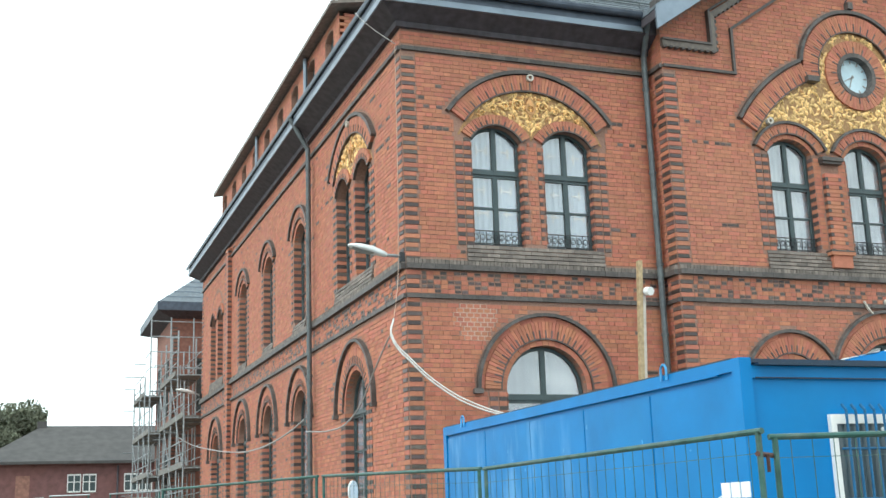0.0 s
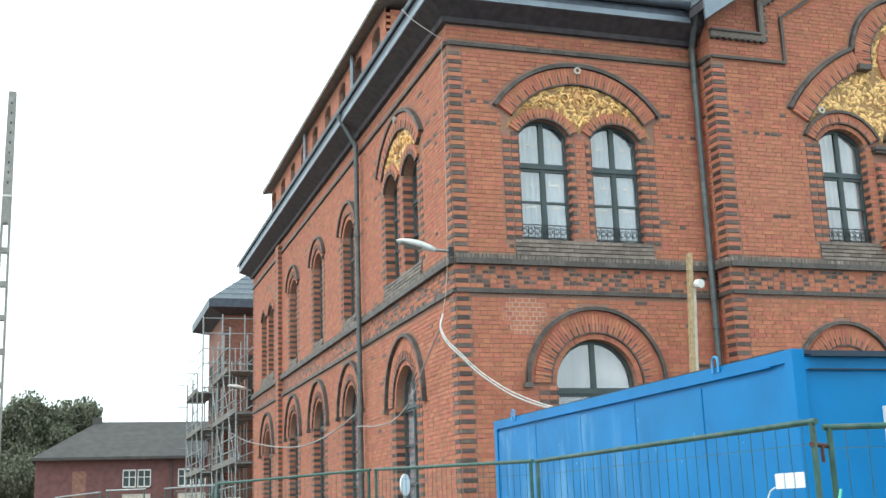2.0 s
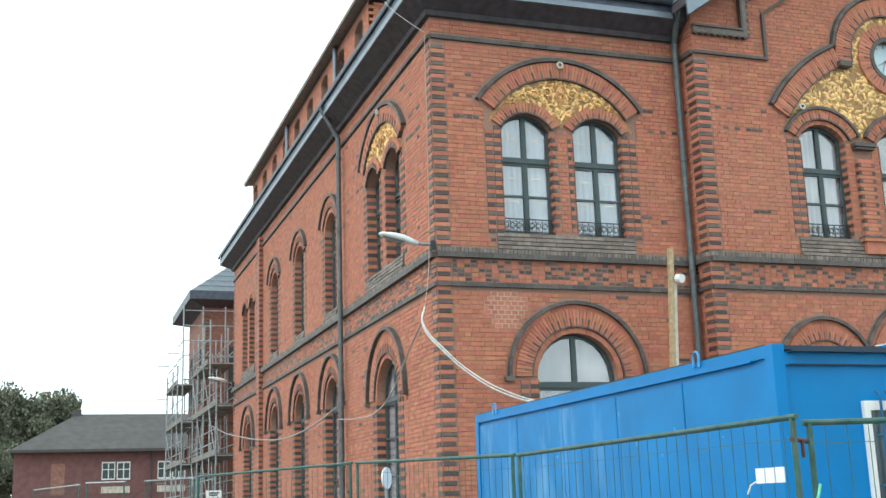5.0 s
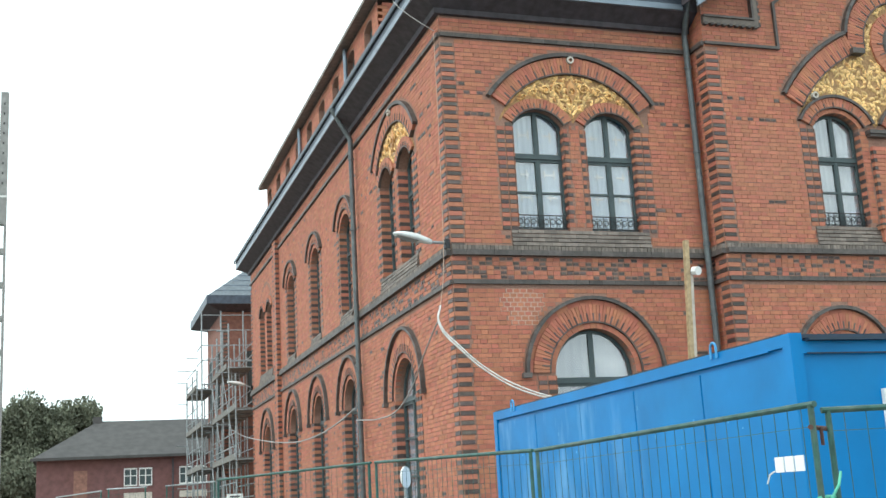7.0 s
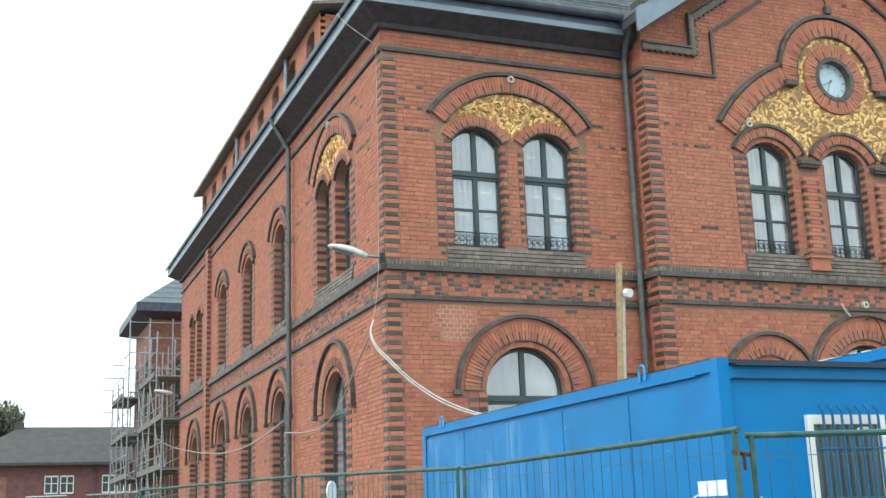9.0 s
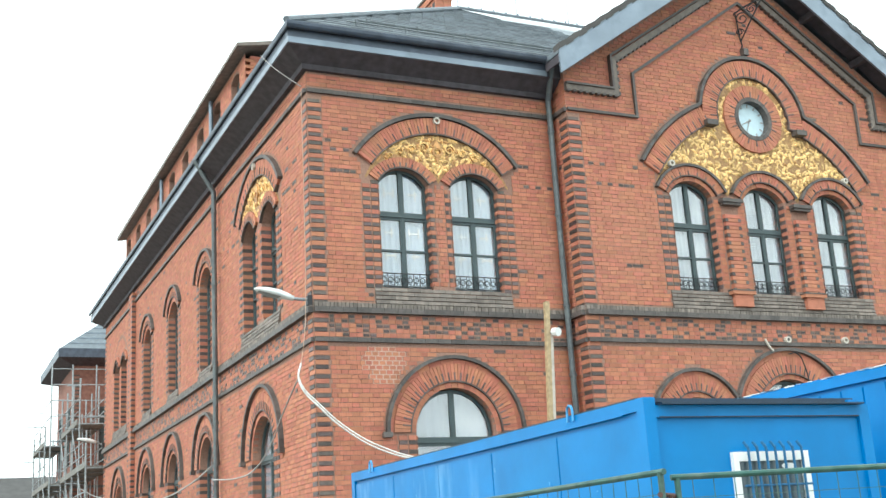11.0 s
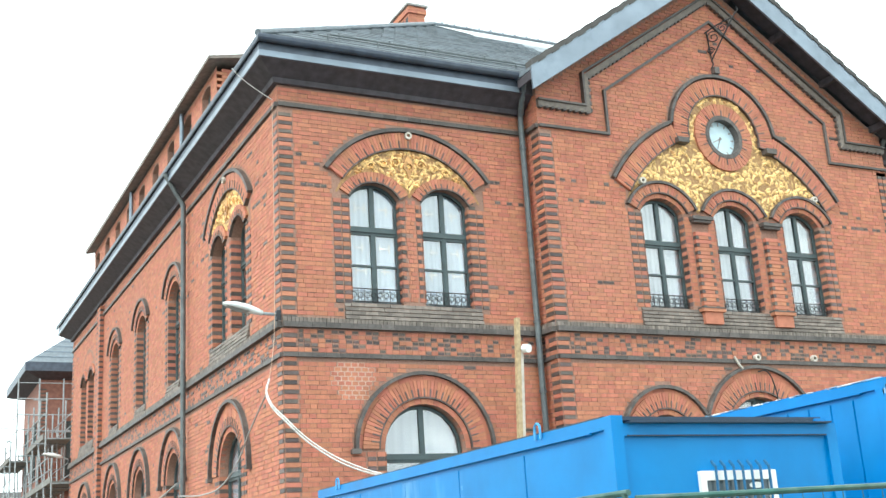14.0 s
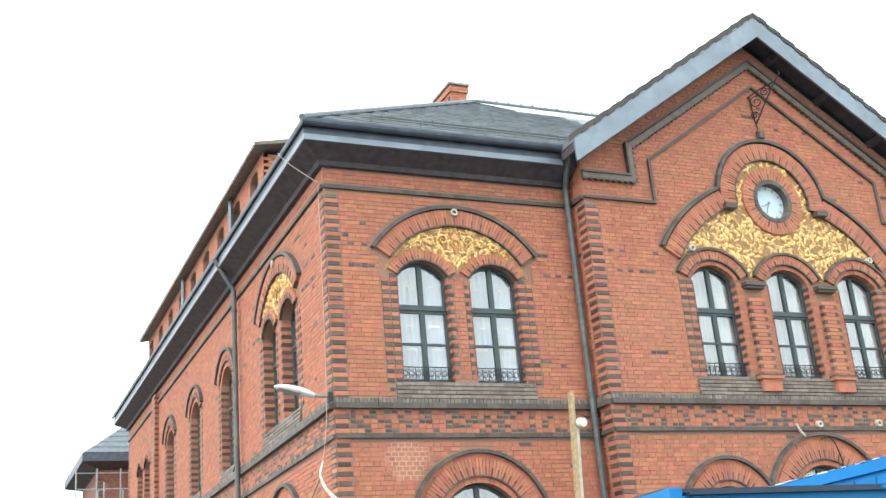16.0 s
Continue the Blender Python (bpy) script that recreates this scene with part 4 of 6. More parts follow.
for e, x0, x1 in ((0.05, 0.9, 5.6), (0.45, 1.3, 6.2)):
    b = Build()
    b.tube((x0, e, slope(e) + 0.10), (x1, e, slope(e) + 0.10), 0.016, 6)
    part("snow_rail", b, m_pipe, r_front)
    for i in range(5):
        b = Build()
        xx = x0 + 0.2 + (x1 - x0 - 0.4) * i / 4
        b.tube((xx, e, slope(e) - 0.02), (xx, e, slope(e) + 0.16), 0.014, 6)
        part("snow_rail_hook", b, m_pipe, r_front)
# Pale sheet painted for roof glazing that reflects the bright sky.
b = Build()
y0, y1 = 5.75, 6.75
b.add([(7.6, y0, slope(y0) + 0.05), (12.0, y0, slope(y0) + 0.05), (12.0, y1, slope(y1) + 0.05), (6.9, y1, slope(y1) + 0.05)], [(0, 1, 2, 3)])
b.add([(7.6, y0, slope(y0)), (12.0, y0, slope(y0)), (12.0, y0, slope(y0) + 0.05), (7.6, y0, slope(y0) + 0.05)], [(0, 1, 2, 3)])
part("ridge_flashing", b, m_skysheet, r_front, "pale sheet below the ridge, painted as glazing that reflects sky")

# eaves: soffit, fascia and gutter swept round the corner; profile is (out, z)
def eave(b, prof, runs):
    """runs: corner points as functions of the outward offset."""
    for a, c in zip(runs, runs[1:]):
        p = [(*a(d), z) for d, z in prof] + [(*c(d), z) for d, z in prof]
        n = len(prof)
        b.add(p, [(i, n + i, n + (i + 1) % n, (i + 1) % n) for i in range(n)] + [tuple(range(n)), tuple(range(2 * n - 1, n - 1, -1))])


near = lambda d: d if d < 0.5 else 0.5 + (d - 0.5) * 0.4  # the long side has a slimmer gutter
RUN = [lambda d: (-near(d), LONG + d), lambda d: (-near(d), -d), lambda d: (BAY_L - 0.35, -d)]
RUN2 = [lambda d: (BAY_R + 0.35, -d), lambda d: (RIGHT_END, -d)]
for nm, runs in (("eave", RUN), ("eave", RUN2)):
    e = thing(nm, "dark boarded eave with blue-grey zinc gutter", "eave", kind="structure")
    b = Build()
    eave(b, [(0.0, 10.78), (0.10, 10.78), (0.12, 10.88), (0.48, 11.09), (0.48, 11.44), (0.0, 11.44)], runs[:2] + [lambda d: (BAY_L - 0.004, -d)] if runs is RUN else runs)
    part("soffit", b, m_soffit, e, "dark brown boarded soffit")
    b = Build()
    eave(b, [(0.48, 11.09), (0.525, 11.09), (0.525, 11.21), (0.48, 11.21)], runs)
    part("fascia", b, m_zinc, e)
    b = Build()
    eave(b, [(0.48, 11.213), (0.505, 11.213), (0.505, 11.37), (0.48, 11.37)], runs)
    part("upper_fascia", b, m_gutter, e)
    b = Build()
    gut = [(0.595 + 0.09 * math.cos(a), 11.45 + 0.10 * math.sin(a)) for a in np.linspace(math.pi, 2 * math.pi, 7)]
    eave(b, gut + [(c[0] * 0.94 + 0.036, c[1] + 0.006) for c in reversed(gut)], runs)
    part("gutter", b, m_gutter, e, "half-round dark zinc gutter")
    b = Build()
    eave(b, [(0.45, 11.45), (0.58, 11.45), (0.58, 11.52), (0.45, 11.57)], runs)
    part("drip_edge", b, m_gutter, e)

# gable roof over the bay
gr = thing("gable_roof", "steep slate gable roof with wide blue-grey bargeboards", "roof", kind="structure")
GY, GS, HALF = -1.15, 0.70, 5.27
PEAK = 15.13
for s in (-1, 1):
    xe = MID + s * HALF
    ze = PEAK - GS * HALF
    b = Build()
    b.add([(MID, GY, PEAK), (xe, GY, ze), (xe, 9, ze), (MID, 9, PEAK), (MID, GY, PEAK - 0.1), (xe, GY, ze - 0.1), (xe, 9, ze - 0.1), (MID, 9, PEAK - 0.1)],
          [(0, 1, 2, 3) if s < 0 else (3, 2, 1, 0), (7, 6, 5, 4) if s < 0 else (4, 5, 6, 7), (0, 4, 5, 1), (1, 5, 6, 2), (2, 6, 7, 3)])
    part("slope", b, m_slate, gr)
    b = Build()
    b.add([(MID, GY - 0.03, PEAK - 0.03), (xe, GY - 0.03, ze - 0.03), (xe, GY - 0.03, ze - 0.55), (MID, GY - 0.03, PEAK - 0.57),
           (MID, GY + 0.02, PEAK - 0.03), (xe, GY + 0.02, ze - 0.03), (xe, GY + 0.02, ze - 0.55), (MID, GY + 0.02, PEAK - 0.57)],
          [(0, 1, 2, 3), (7, 6, 5, 4), (0, 4, 5, 1), (3, 2, 6, 7), (1, 5, 6, 2)])
    part("bargeboard", b, m_zinc, gr, "wide blue-grey sheet metal bargeboard")
    b = Build()
    b.add([(MID, GY + 0.02, PEAK - 0.30), (xe, GY + 0.02, ze - 0.30), (xe, BAY_Y, ze - 0.30), (MID, BAY_Y, PEAK - 0.30), (MID, GY + 0.02, PEAK - 0.12), (xe, GY + 0.02, ze - 0.12), (xe, BAY_Y, ze - 0.12), (MID, BAY_Y, PEAK - 0.12)],
          [(0, 1, 2, 3), (7, 6, 5, 4), (1, 5, 6, 2), (3, 2, 6, 7)])
    part("soffit", b, m_soffit, gr)
    for q in (0.12, 0.35, 0.6, 0.86):
        xx = MID + s * 5.5 * q
        zz = PEAK - GS * 5.5 * q - 0.32
        b = Build()
        b.box(xx - 0.06, xx + 0.06, GY + 0.1, BAY_Y + 0.02, zz - 0.16, zz)
        part("purlin_end", b, m_soffit, gr)
    for k in range(30):
        xx, zz = MID + s * HALF * (k + 0.5) / 30, PEAK - GS * HALF * (k + 0.5) / 30 + 0.03 * (k % 2)
        b = Build()
        b.add([(xx - 0.09, GY - 0.05, zz - 0.06 + s * GS * 0.09), (xx + 0.09, GY - 0.05, zz - 0.06 - s * GS * 0.09), (xx + 0.09, GY - 0.05, zz + 0.07 - s * GS * 0.08), (xx - 0.09, GY - 0.05, zz + 0.07 + s * GS * 0.08), (xx - 0.09, GY + 0.2, zz - 0.06 + s * GS * 0.09), (xx + 0.09, GY + 0.2, zz - 0.06 - s * GS * 0.09), (xx + 0.09, GY + 0.2, zz + 0.07 - s * GS * 0.08), (xx - 0.09, GY + 0.2, zz + 0.07 + s * GS * 0.08)], [(0, 1, 2, 3), (3, 2, 6, 7), (0, 3, 7, 4), (1, 5, 6, 2), (7, 6, 5, 4)])
        part("verge_tile", b, m_farroof, gr)

# brick clerestory dormer along the side roof
dm = thing("dormer", "long brick roof dormer with a row of small windows", "dormer", kind="structure")
DX, D0, D1, DZ = 0.6, 6.5, 24.0, 14.15
at = lambda u, z, d: (DX - d, -u, z)
holes, n = [], 9
for i in range(n):
    c = -(D0 + 1.0 + (D1 - D0 - 1.6) * i / (n - 1))
    holes.append(seg_arch(c, 0.42, 13.0, 13.95, 0.12, 6))
w = Build(at)
outer = [(-D1, 12.0), (-D0, 12.0), (-D0, DZ), (-D1, DZ)]
sheet(w, outer, holes, 0)
for lp in holes:
    m = len(lp)
    for i in range(m):
        (a, q), (c, e) = lp[i], lp[(i + 1) % m]
        w.add([(a, q, 0), (a, q, -0.3), (c, e, -0.3), (c, e, 0)], [(0, 1, 2, 3)])
part("wall", w, m_mortar, dm)
red, black = Build(at), Build(at)
lay_bricks(-D1, -D0, 12.4, DZ, lambda u, z: ~np.any([inside_poly(h, u, z) for h in holes], axis=0), lambda u, z, k, r: False, red, black, 30)
tagged(part("dormer_bricks", red, m_brick, dm, "orange-red bricks"), kind="stuff")
for h in holes:
    b = Build(at)
    c = (h[0][0] + h[1][0]) / 2
    b.box(c - 0.42, c + 0.42, 13.0, 13.94, -0.2, -0.16)
    p = part("dormer_pane", b, m_frame, dm, "dark recessed dormer window")
    b = Build(at)
    b.box(c - 0.03, c + 0.03, 13.0, 13.94, -0.16, -0.13), b.box(c - 0.42, c + 0.42, 13.5, 13.55, -0.16, -0.13)
    part("glazing_bar", b, m_frame, dm)
for y in (D0 + 3.3, D0 + 10.2):
    b = Build()
    b.tube((DX - 0.09, y, 12.2), (DX - 0.09, y, DZ), 0.06, 8)
    part("vent_pipe", b, m_zinc, dm)
b = Build()
for k in range(int(12.0 / COURSE), int(DZ / COURSE)):
    z = k * COURSE
    for i in range(14):
        b.box(DX + 0.26 * i + 0.13 * (k % 2), DX + 0.26 * (i + 1) + 0.13 * (k % 2) - 0.01, D0 - 0.012, D0 + 0.2, z + 0.004, z + COURSE - 0.004)
part("end_wall", b, m_brick, dm)
b = Build()
b.add([(DX - 0.3, D0 - 0.35, DZ), (DX - 0.3, D1 + 0.35, DZ), (4.6, D1 + 0.35, DZ + 0.75), (4.6, D0 - 0.35, DZ + 0.75),
       (DX - 0.3, D0 - 0.35, DZ + 0.09), (DX - 0.3, D1 + 0.35, DZ + 0.14), (4.6, D1 + 0.35, DZ + 0.9), (4.6, D0 - 0.35, DZ + 0.9)],
      [(0, 3, 2, 1), (4, 5, 6, 7), (0, 1, 5, 4), (1, 2, 6, 5), (2, 3, 7, 6), (3, 0, 4, 7)])
part("dormer_roof", b, m_sill, dm, "low dark sheet roof with overhang")

# chimney
ch = thing("chimney", "small square orange brick chimney on the ridge", "chimney")
b = Build()
for k in range(24):
    z = 16.2 + k * COURSE
    o = 0.05 if k in (21, 22) else 0.0
    for i in range(2):
        for j in range(4):
            b.box(7.23 + 0.27 * i - (o if i == 0 else 0), 7.492 + 0.27 * i + (o if i else 0), 9.0 + 0.3 * j - (o if j == 0 else 0), 9.292 + 0.3 * j + (o if j == 3 else 0), z + 0.004, z + COURSE - 0.004)
part("shaft", b, m_brick, ch)
b = Build()
b.box(7.15, 7.86, 8.93, 10.27, 18.255, 18.32)
part("cap", b, m_concrete, ch, "thin concrete cap")
for i in range(4):
    b = Build()
    b.box(7.22, 7.234, 9.08 + i * 0.3, 9.24 + i * 0.3, 17.55, 17.9)
    part("flue_opening", b, m_iron, ch)
for x in (6.95, 8.85, 10.6):
    b = Build()
    b.tube((x, AP, top_z), (x, AP, top_z + 0.85), 0.02, 5)
    tagged(part("lightning_rod", b, m_steel), "thin steel lightning rod on the roof ridge", "rod", group="lightning rods")


# downpipes
def downpipe(label, x, y, z1, head, shoe=GROUND):
    p = thing("downpipe", label, "pipe")
    b = Build()
    b.path([head, (x, y, z1), (x, y, shoe + 0.1)], 0.062, 10)
    part("pipe", b, m_pipe, p, smooth=False)
    for z in (2.5, 4.9, 6.3, 8.2, 10.0):
        b = Build()
        b.tube((x, y, z - 0.03), (x, y, z + 0.03), 0.078, 10)
        part("pipe_bracket", b, m_pipe, p)
    return p


downpipe("dark zinc downpipe in the corner beside the bay", BAY_L - 0.16, -0.16, 10.7, (BAY_L - 0.25, -0.55, 11.3))
downpipe("weathered zinc downpipe on the long brick wall", -0.15, 6.85, 10.5, (-0.58, 6.95, 11.32))
downpipe("dark zinc downpipe beyond the gabled bay", BAY_R + 0.16, -0.16, 10.7, (BAY_R + 0.25, -0.55, 11.3))

m_blue_worn = material("worn_blue_paint", (0.07, 0.30, 0.58), 0.5, noise_scale=6, noise_amt=0.3)
m_bricked = material("pale_infill_brick", (0.26, 0.13, 0.10), 0.85, noise_scale=5, noise_amt=0.25)
# ---------------------------------------------------------------- ground
b = Build()
b.add([(-1500, -1500, GROUND), (1500, -1500, GROUND), (1500, 1500, GROUND), (-1500, 1500, GROUND)], [(0, 1, 2, 3)])
tagged(part("ground", b, m_ground), "dusty gravel yard ground", "ground", kind="structure")


# ---------------------------------------------------------------- site containers
def office_container(label, x0, x1, y0, y1, z0, z1, grooves, window_at=None, rusty=False):
    """A steel site cabin: ribbed walls in a frame of corner posts and rails, roof sheet with lifting eyes."""
    c = thing("site_container", label, "container", group="site containers")
    t = 0.11
    b = Build()
    b.box(x0 + 0.03, x1 - 0.03, y0 + 0.03, y1 - 0.03, z0 + 0.08, z1 - 0.08)
    part("body", b, m_blue, c)
    low = 0.0 if rusty else 0.06
    for x, y in ((x0, y0), (x1 - t, y0), (x0, y1 - t), (x1 - t, y1 - t)):
        b = Build()
        b.box(x, x + t, y, y + t, z0, z1 - (low if x > x0 and y == y0 else 0))
        part("corner_post", b, m_blue, c)
    for q in ((x0, x0 + t, y0 + t, y1 - t), (x1 - t, x1, y0 + t, y1 - t), (x0 + t, x1 - t, y0, y0 + t), (x0 + t, x1 - t, y1 - t, y1)):
        for za, zb in ((z0, z0 + 0.16), (z1 - 0.10, z1 - 0.004)):
            b = Build()
            face = low and q[3] == y0 + t and zb > z0 + 1
            b.box(q[0], q[1], q[2], q[3], za - (0.06 if face else 0), zb - (low if face else 0))
            part("frame_rail", b, m_blue, c)
    b = Build()
    b.box(x0 - 0.012, x0 + 0.01, y0 + 0.3, y1 - 0.15, z1 - 0.112, z1 - 0.10)
    part("rain_lip", b, m_blue, c)
    b = Build()
    b.box(x0 + 0.02, x1 - 0.02, y0 + 0.02 + 2 * low, y1 - 0.02, z1 - 0.02, z1 + 0.012)
    part("roof_sheet", b, m_blue if rusty else m_blue_dark, c)
    n = int((y1 - y0 - 2 * t) / grooves)
    for i in range(n):
        y = y0 + t + (y1 - y0 - 2 * t) * i / n
        g = (y1 - y0 - 2 * t) / n
        b = Build()
        b.add([(x0 + 0.03, y + 0.006, z0 + 0.17), (x0 + 0.012, y + 0.012, z0 + 0.17), (x0 + 0.012, y + g - 0.012, z0 + 0.17), (x0 + 0.03, y + g - 0.006, z0 + 0.17),
               (x0 + 0.03, y + 0.006, z1 - 0.155), (x0 + 0.012, y + 0.012, z1 - 0.155), (x0 + 0.012, y + g - 0.012, z1 - 0.155), (x0 + 0.03, y + g - 0.006, z1 - 0.155)],
              [(0, 1, 5, 4), (1, 2, 6, 5), (2, 3, 7, 6), (4, 5, 6, 7)])
        part("wall_panel", b, m_blue if rusty else m_blue_streaked, c)
    for y in () if rusty else (y0 + 1.1, y1 - 0.75):
        b = Build()
        pts = [(x0 - 0.015, y + 0.045 * math.cos(a), z1 + 0.04 + 0.045 * math.sin(a)) for a in np.linspace(0, math.pi, 7)]
        b.path([(x0 - 0.015, y + 0.045, z1 - 0.05)] + pts + [(x0 - 0.015, y - 0.045, z1 - 0.05)], 0.012, 6)
        part("lifting_eye", b, m_blue_worn, c, "worn blue lifting eye")
    if window_at:
        wx0, wx1, wz0, wz1 = window_at
        w = part("barred_window", (lambda q: (q.box(wx0, wx1, y0 + 0.012, y0 + 0.03, wz0, wz1), q)[1])(Build()), m_dimglass, c, "white framed window behind blue bars")
        for q in ((wx0 - 0.055, wx0, wz0 - 0.05, wz1 + 0.075), (wx1, wx1 + 0.075, wz0 - 0.05, wz1 + 0.075), (wx0, wx1, wz1, wz1 + 0.075), (wx0, wx1, wz0 - 0.05, wz0)):
            b = Build()
            b.box(q[0], q[1], y0 - 0.01, y0 + 0.03, q[2], q[3])
            part("window_frame", b, m_white, w)
        nb = 7
        for i in range(nb):
            xx = wx0 + 0.05 + (wx1 - wx0 - 0.1) * i / (nb - 1)
            b = Build()
            b.path([(xx, y0 - 0.01, wz0 - 0.12), (xx, y0 - 0.075, wz0 - 0.06), (xx, y0 - 0.075, wz1 + 0.10), (xx, y0 - 0.03, wz1 + 0.15)], 0.012, 6)
            part("window_bar", b, m_barblue, w)
        for zz in (wz0 + 0.25, wz1 - 0.2):
            b = Build()
            b.tube((wx0 - 0.02, y0 - 0.075, zz), (wx1 + 0.02, y0 - 0.075, zz), 0.009, 6)
            part("cross_bar", b, m_barblue, w)
        b = Build()
        b.at = lambda u, z, d: (u, y0 + 0.012 - d, z)
        b.prism([(wx1 - 0.13 + 0.075 * math.cos(a), wz1 - 0.045 + 0.025 * math.sin(a)) for a in np.linspace(0, 5.9, 16)], 0.0, 0.004)
        part("sticker", b, m_white, w, "white oval sticker on the pane")
    b = Build()
    b.box(x0 + 0.13, x1 - 0.10, y0 - 0.07, y0 + 0.03, z1 - low - 0.004, z1 - low + 0.009)
    part("roof_lip", b, m_blue_dark if not rusty else m_blue, c, "dark drip strip along the roof edge")
    b = Build()
    b.box(x0 + 0.14, x1 - 0.12, y0 - 0.006, y0 + 0.005, z1 - 0.163, z1 - 0.153)
    part("seam", b, m_blue_dark, c)
    if not rusty:
        for i in range(14):
            b = Build()
            yq, zq = rng.uniform(y0 + 0.4, y1 - 0.4), z1 - rng.uniform(0.3, 0.8)
            b.box(x0 + 0.008, x0 + 0.0113, yq, yq + 0.02, zq - rng.uniform(0.01, 0.05), zq)
            part("paint_chip", b, m_blue_worn, c)
    if rusty:
        for i in range(34):
            b = Build()
            y = y0 + 0.05 + i * (y1 - y0) / 36 + rng.uniform(-0.05, 0.05)
            b.box(x0 - 0.004, x0 + 0.03, y, y + rng.uniform(0.03, 0.24), z1 + rng.uniform(0.0, 0.008), z1 + 0.0135)
            part("chipped_paint", b, m_white if i % 3 else m_blue_pale, c, "chipped pale edge of the container")
        for i in range(4):
            b = Build()
            zz = z1 - 0.1 - i * 0.09
            b.box(x0 + 0.02 * (i % 3), x0 + 0.018 + 0.025 * (i % 3), y0 - 0.003, y0 + 0.02, zz - rng.uniform(0.03, 0.09), zz)
            part("chipped_paint", b, m_blue_pale, c, "chipped pale edge of the container")
        for x, zz in ((x0 + 0.05, z1 - 0.09), (x0 + 0.3, z1 - 0.07)):
            b = Build()
            b.box(x - 0.02, x + 0.03, y0 - 0.004, y0 + 0.03, zz - 0.03, zz + 0.03)
            part("casting_hole", b, m_iron, c, "dark hole in the corner casting")
    return c


office_container("bright blue steel site cabin with a barred window", -1.30, 1.03, -11.90, -5.20, GROUND + 0.1, 2.71, 1.29, (-0.44, 0.21, 1.35, 2.19))
office_container("taller blue steel container with chipped white edges", 2.12, 4.56, -11.50, -5.44, GROUND + 0.25, 3.14, 0.3, None, True)
for x in (-1.25, 0.85):
    for y in (-11.8, -5.5):
        b = Build()
        b.box(x, x + 0.2, y, y + 0.2, GROUND, GROUND + 0.1)
        tagged(part("support_block", b, m_concrete), "concrete block under a site cabin", "block", group="support blocks")
for x in (2.17, 4.3):
    for y in (-11.4, -5.8):
        b = Build()
        b.box(x, x + 0.2, y, y + 0.2, GROUND, GROUND + 0.25)
        tagged(part("support_block", b, m_concrete), "concrete block under a site cabin", "block", group="support blocks")


# ---------------------------------------------------------------- mobile fence panels
def fence_panel(p, q, z0, top_p, top_q, label="galvanised mesh fence panel with green-grey tube frame", wires=True):
    """A mesh panel between two foot points, in concrete feet."""
    f = thing("mesh_fence", label, "fence", group="site fence panels")
    p, q = Vector((*p, 0)), Vector((*q, 0))
    w = (q - p).normalized()
    n = (q - p).length
    r = 0.0145
    P = lambda s, h: tuple(p + w * s) [:2] + (z0 + h * (top_p + (top_q - top_p) * s / n - z0),)
    for s in (0.03, n - 0.03):
        b = Build()
        b.tube(P(s, 0.0), P(s, 1.0), r, 8)
        part("post", b, m_fence, f)
        b = Build()
        e = p + w * s
        side_v = Vector((-w.y, w.x, 0))
        c = [e + side_v * a + w * d for a, d in ((-0.33, -0.1), (0.33, -0.1), (0.33, 0.1), (-0.33, 0.1))]
        b.add([(v.x, v.y, GROUND) for v in c] + [(v.x, v.y, GROUND + 0.13) for v in c], [(3, 2, 1, 0), (4, 5, 6, 7)] + [(i, (i + 1) % 4, 4 + (i + 1) % 4, 4 + i) for i in range(4)])
        part("foot", b, m_concrete, f, "concrete fence foot")
    for h in (0.06, 1.0):
        b = Build()
        b.tube(P(0.0, h), P(n, h), r, 8)
        part("rail", b, m_steel if "long wall" in label else m_fence, f)
    if wires:
        b = Build()
        m = int(n / 0.105)
        for i in range(1, m):
            b.tube(P(n * i / m, 0.06), P(n * i / m, 1.0), 0.0022, 4)
        for h in (0.3, 0.55, 0.78, 0.95):
            b.tube(P(0.03, h), P(n - 0.03, h), 0.0022, 4)
        tagged(part("wire_mesh", b, m_fence, f, "thin welded wire mesh"), kind="stuff")
    return f


fence_panel((-3.43, -15.07), (-3.42, -11.74), GROUND + 0.05, 1.90, 1.895)
fence_panel((-3.42, -11.68), (-3.72, -8.28), GROUND + 0.05, 1.90, 2.0)
fence_panel((-3.26, -14.88), (0.22, -15.78), GROUND + 0.05, 1.885, 1.89)
fence_panel((0.30, -15.76), (3.78, -16.2), GROUND + 0.05, 1.90, 1.90)
fence_panel((-3.76, -8.26), (-4.88, -5.0), GROUND + 0.05, 2.0, 2.0)
fence_panel((-4.05, 2.26), (-4.85, 3.55), GROUND + 0.1, 2.2, 2.2, "galvanised mesh fence panel by the long wall")
fence_panel((-5.20, 3.60), (-5.92, 3.98), GROUND + 0.1, 2.2, 2.2, "galvanised mesh fence panel by the long wall")
fence_panel((-6.0, 5.0), (-6.9, 8.6), GROUND + 0.1, 2.2, 2.2, "galvanised mesh fence panel by the long wall")
fence_panel((-7.3, 20.0), (-8.1, 18.0), GROUND + 0.1, 2.1, 2.2, "galvanised mesh fence panel by the long wall")
cl = thing("fence_clamp", "rusty steel clamp joining two fence panels", "clamp")
b = Build()
b.tube((-3.45, -15.05, 1.80), (-3.24, -14.87, 1.80), 0.012, 8)
part("bar", b, m_rust, cl)
b = Build()
b.tube((-3.36, -15.0, 1.80), (-3.36, -15.0, 1.72), 0.009, 6)
part("bolt", b, m_rust, cl)
rb = thing("ribbon", "green plastic ribbon tied round fence posts", "ribbon")
b = Build()
b.path([(-3.46, -15.06, 1.49), (-3.38, -15.01, 1.495), (-3.22, -14.86, 1.49)], 0.008, 5)
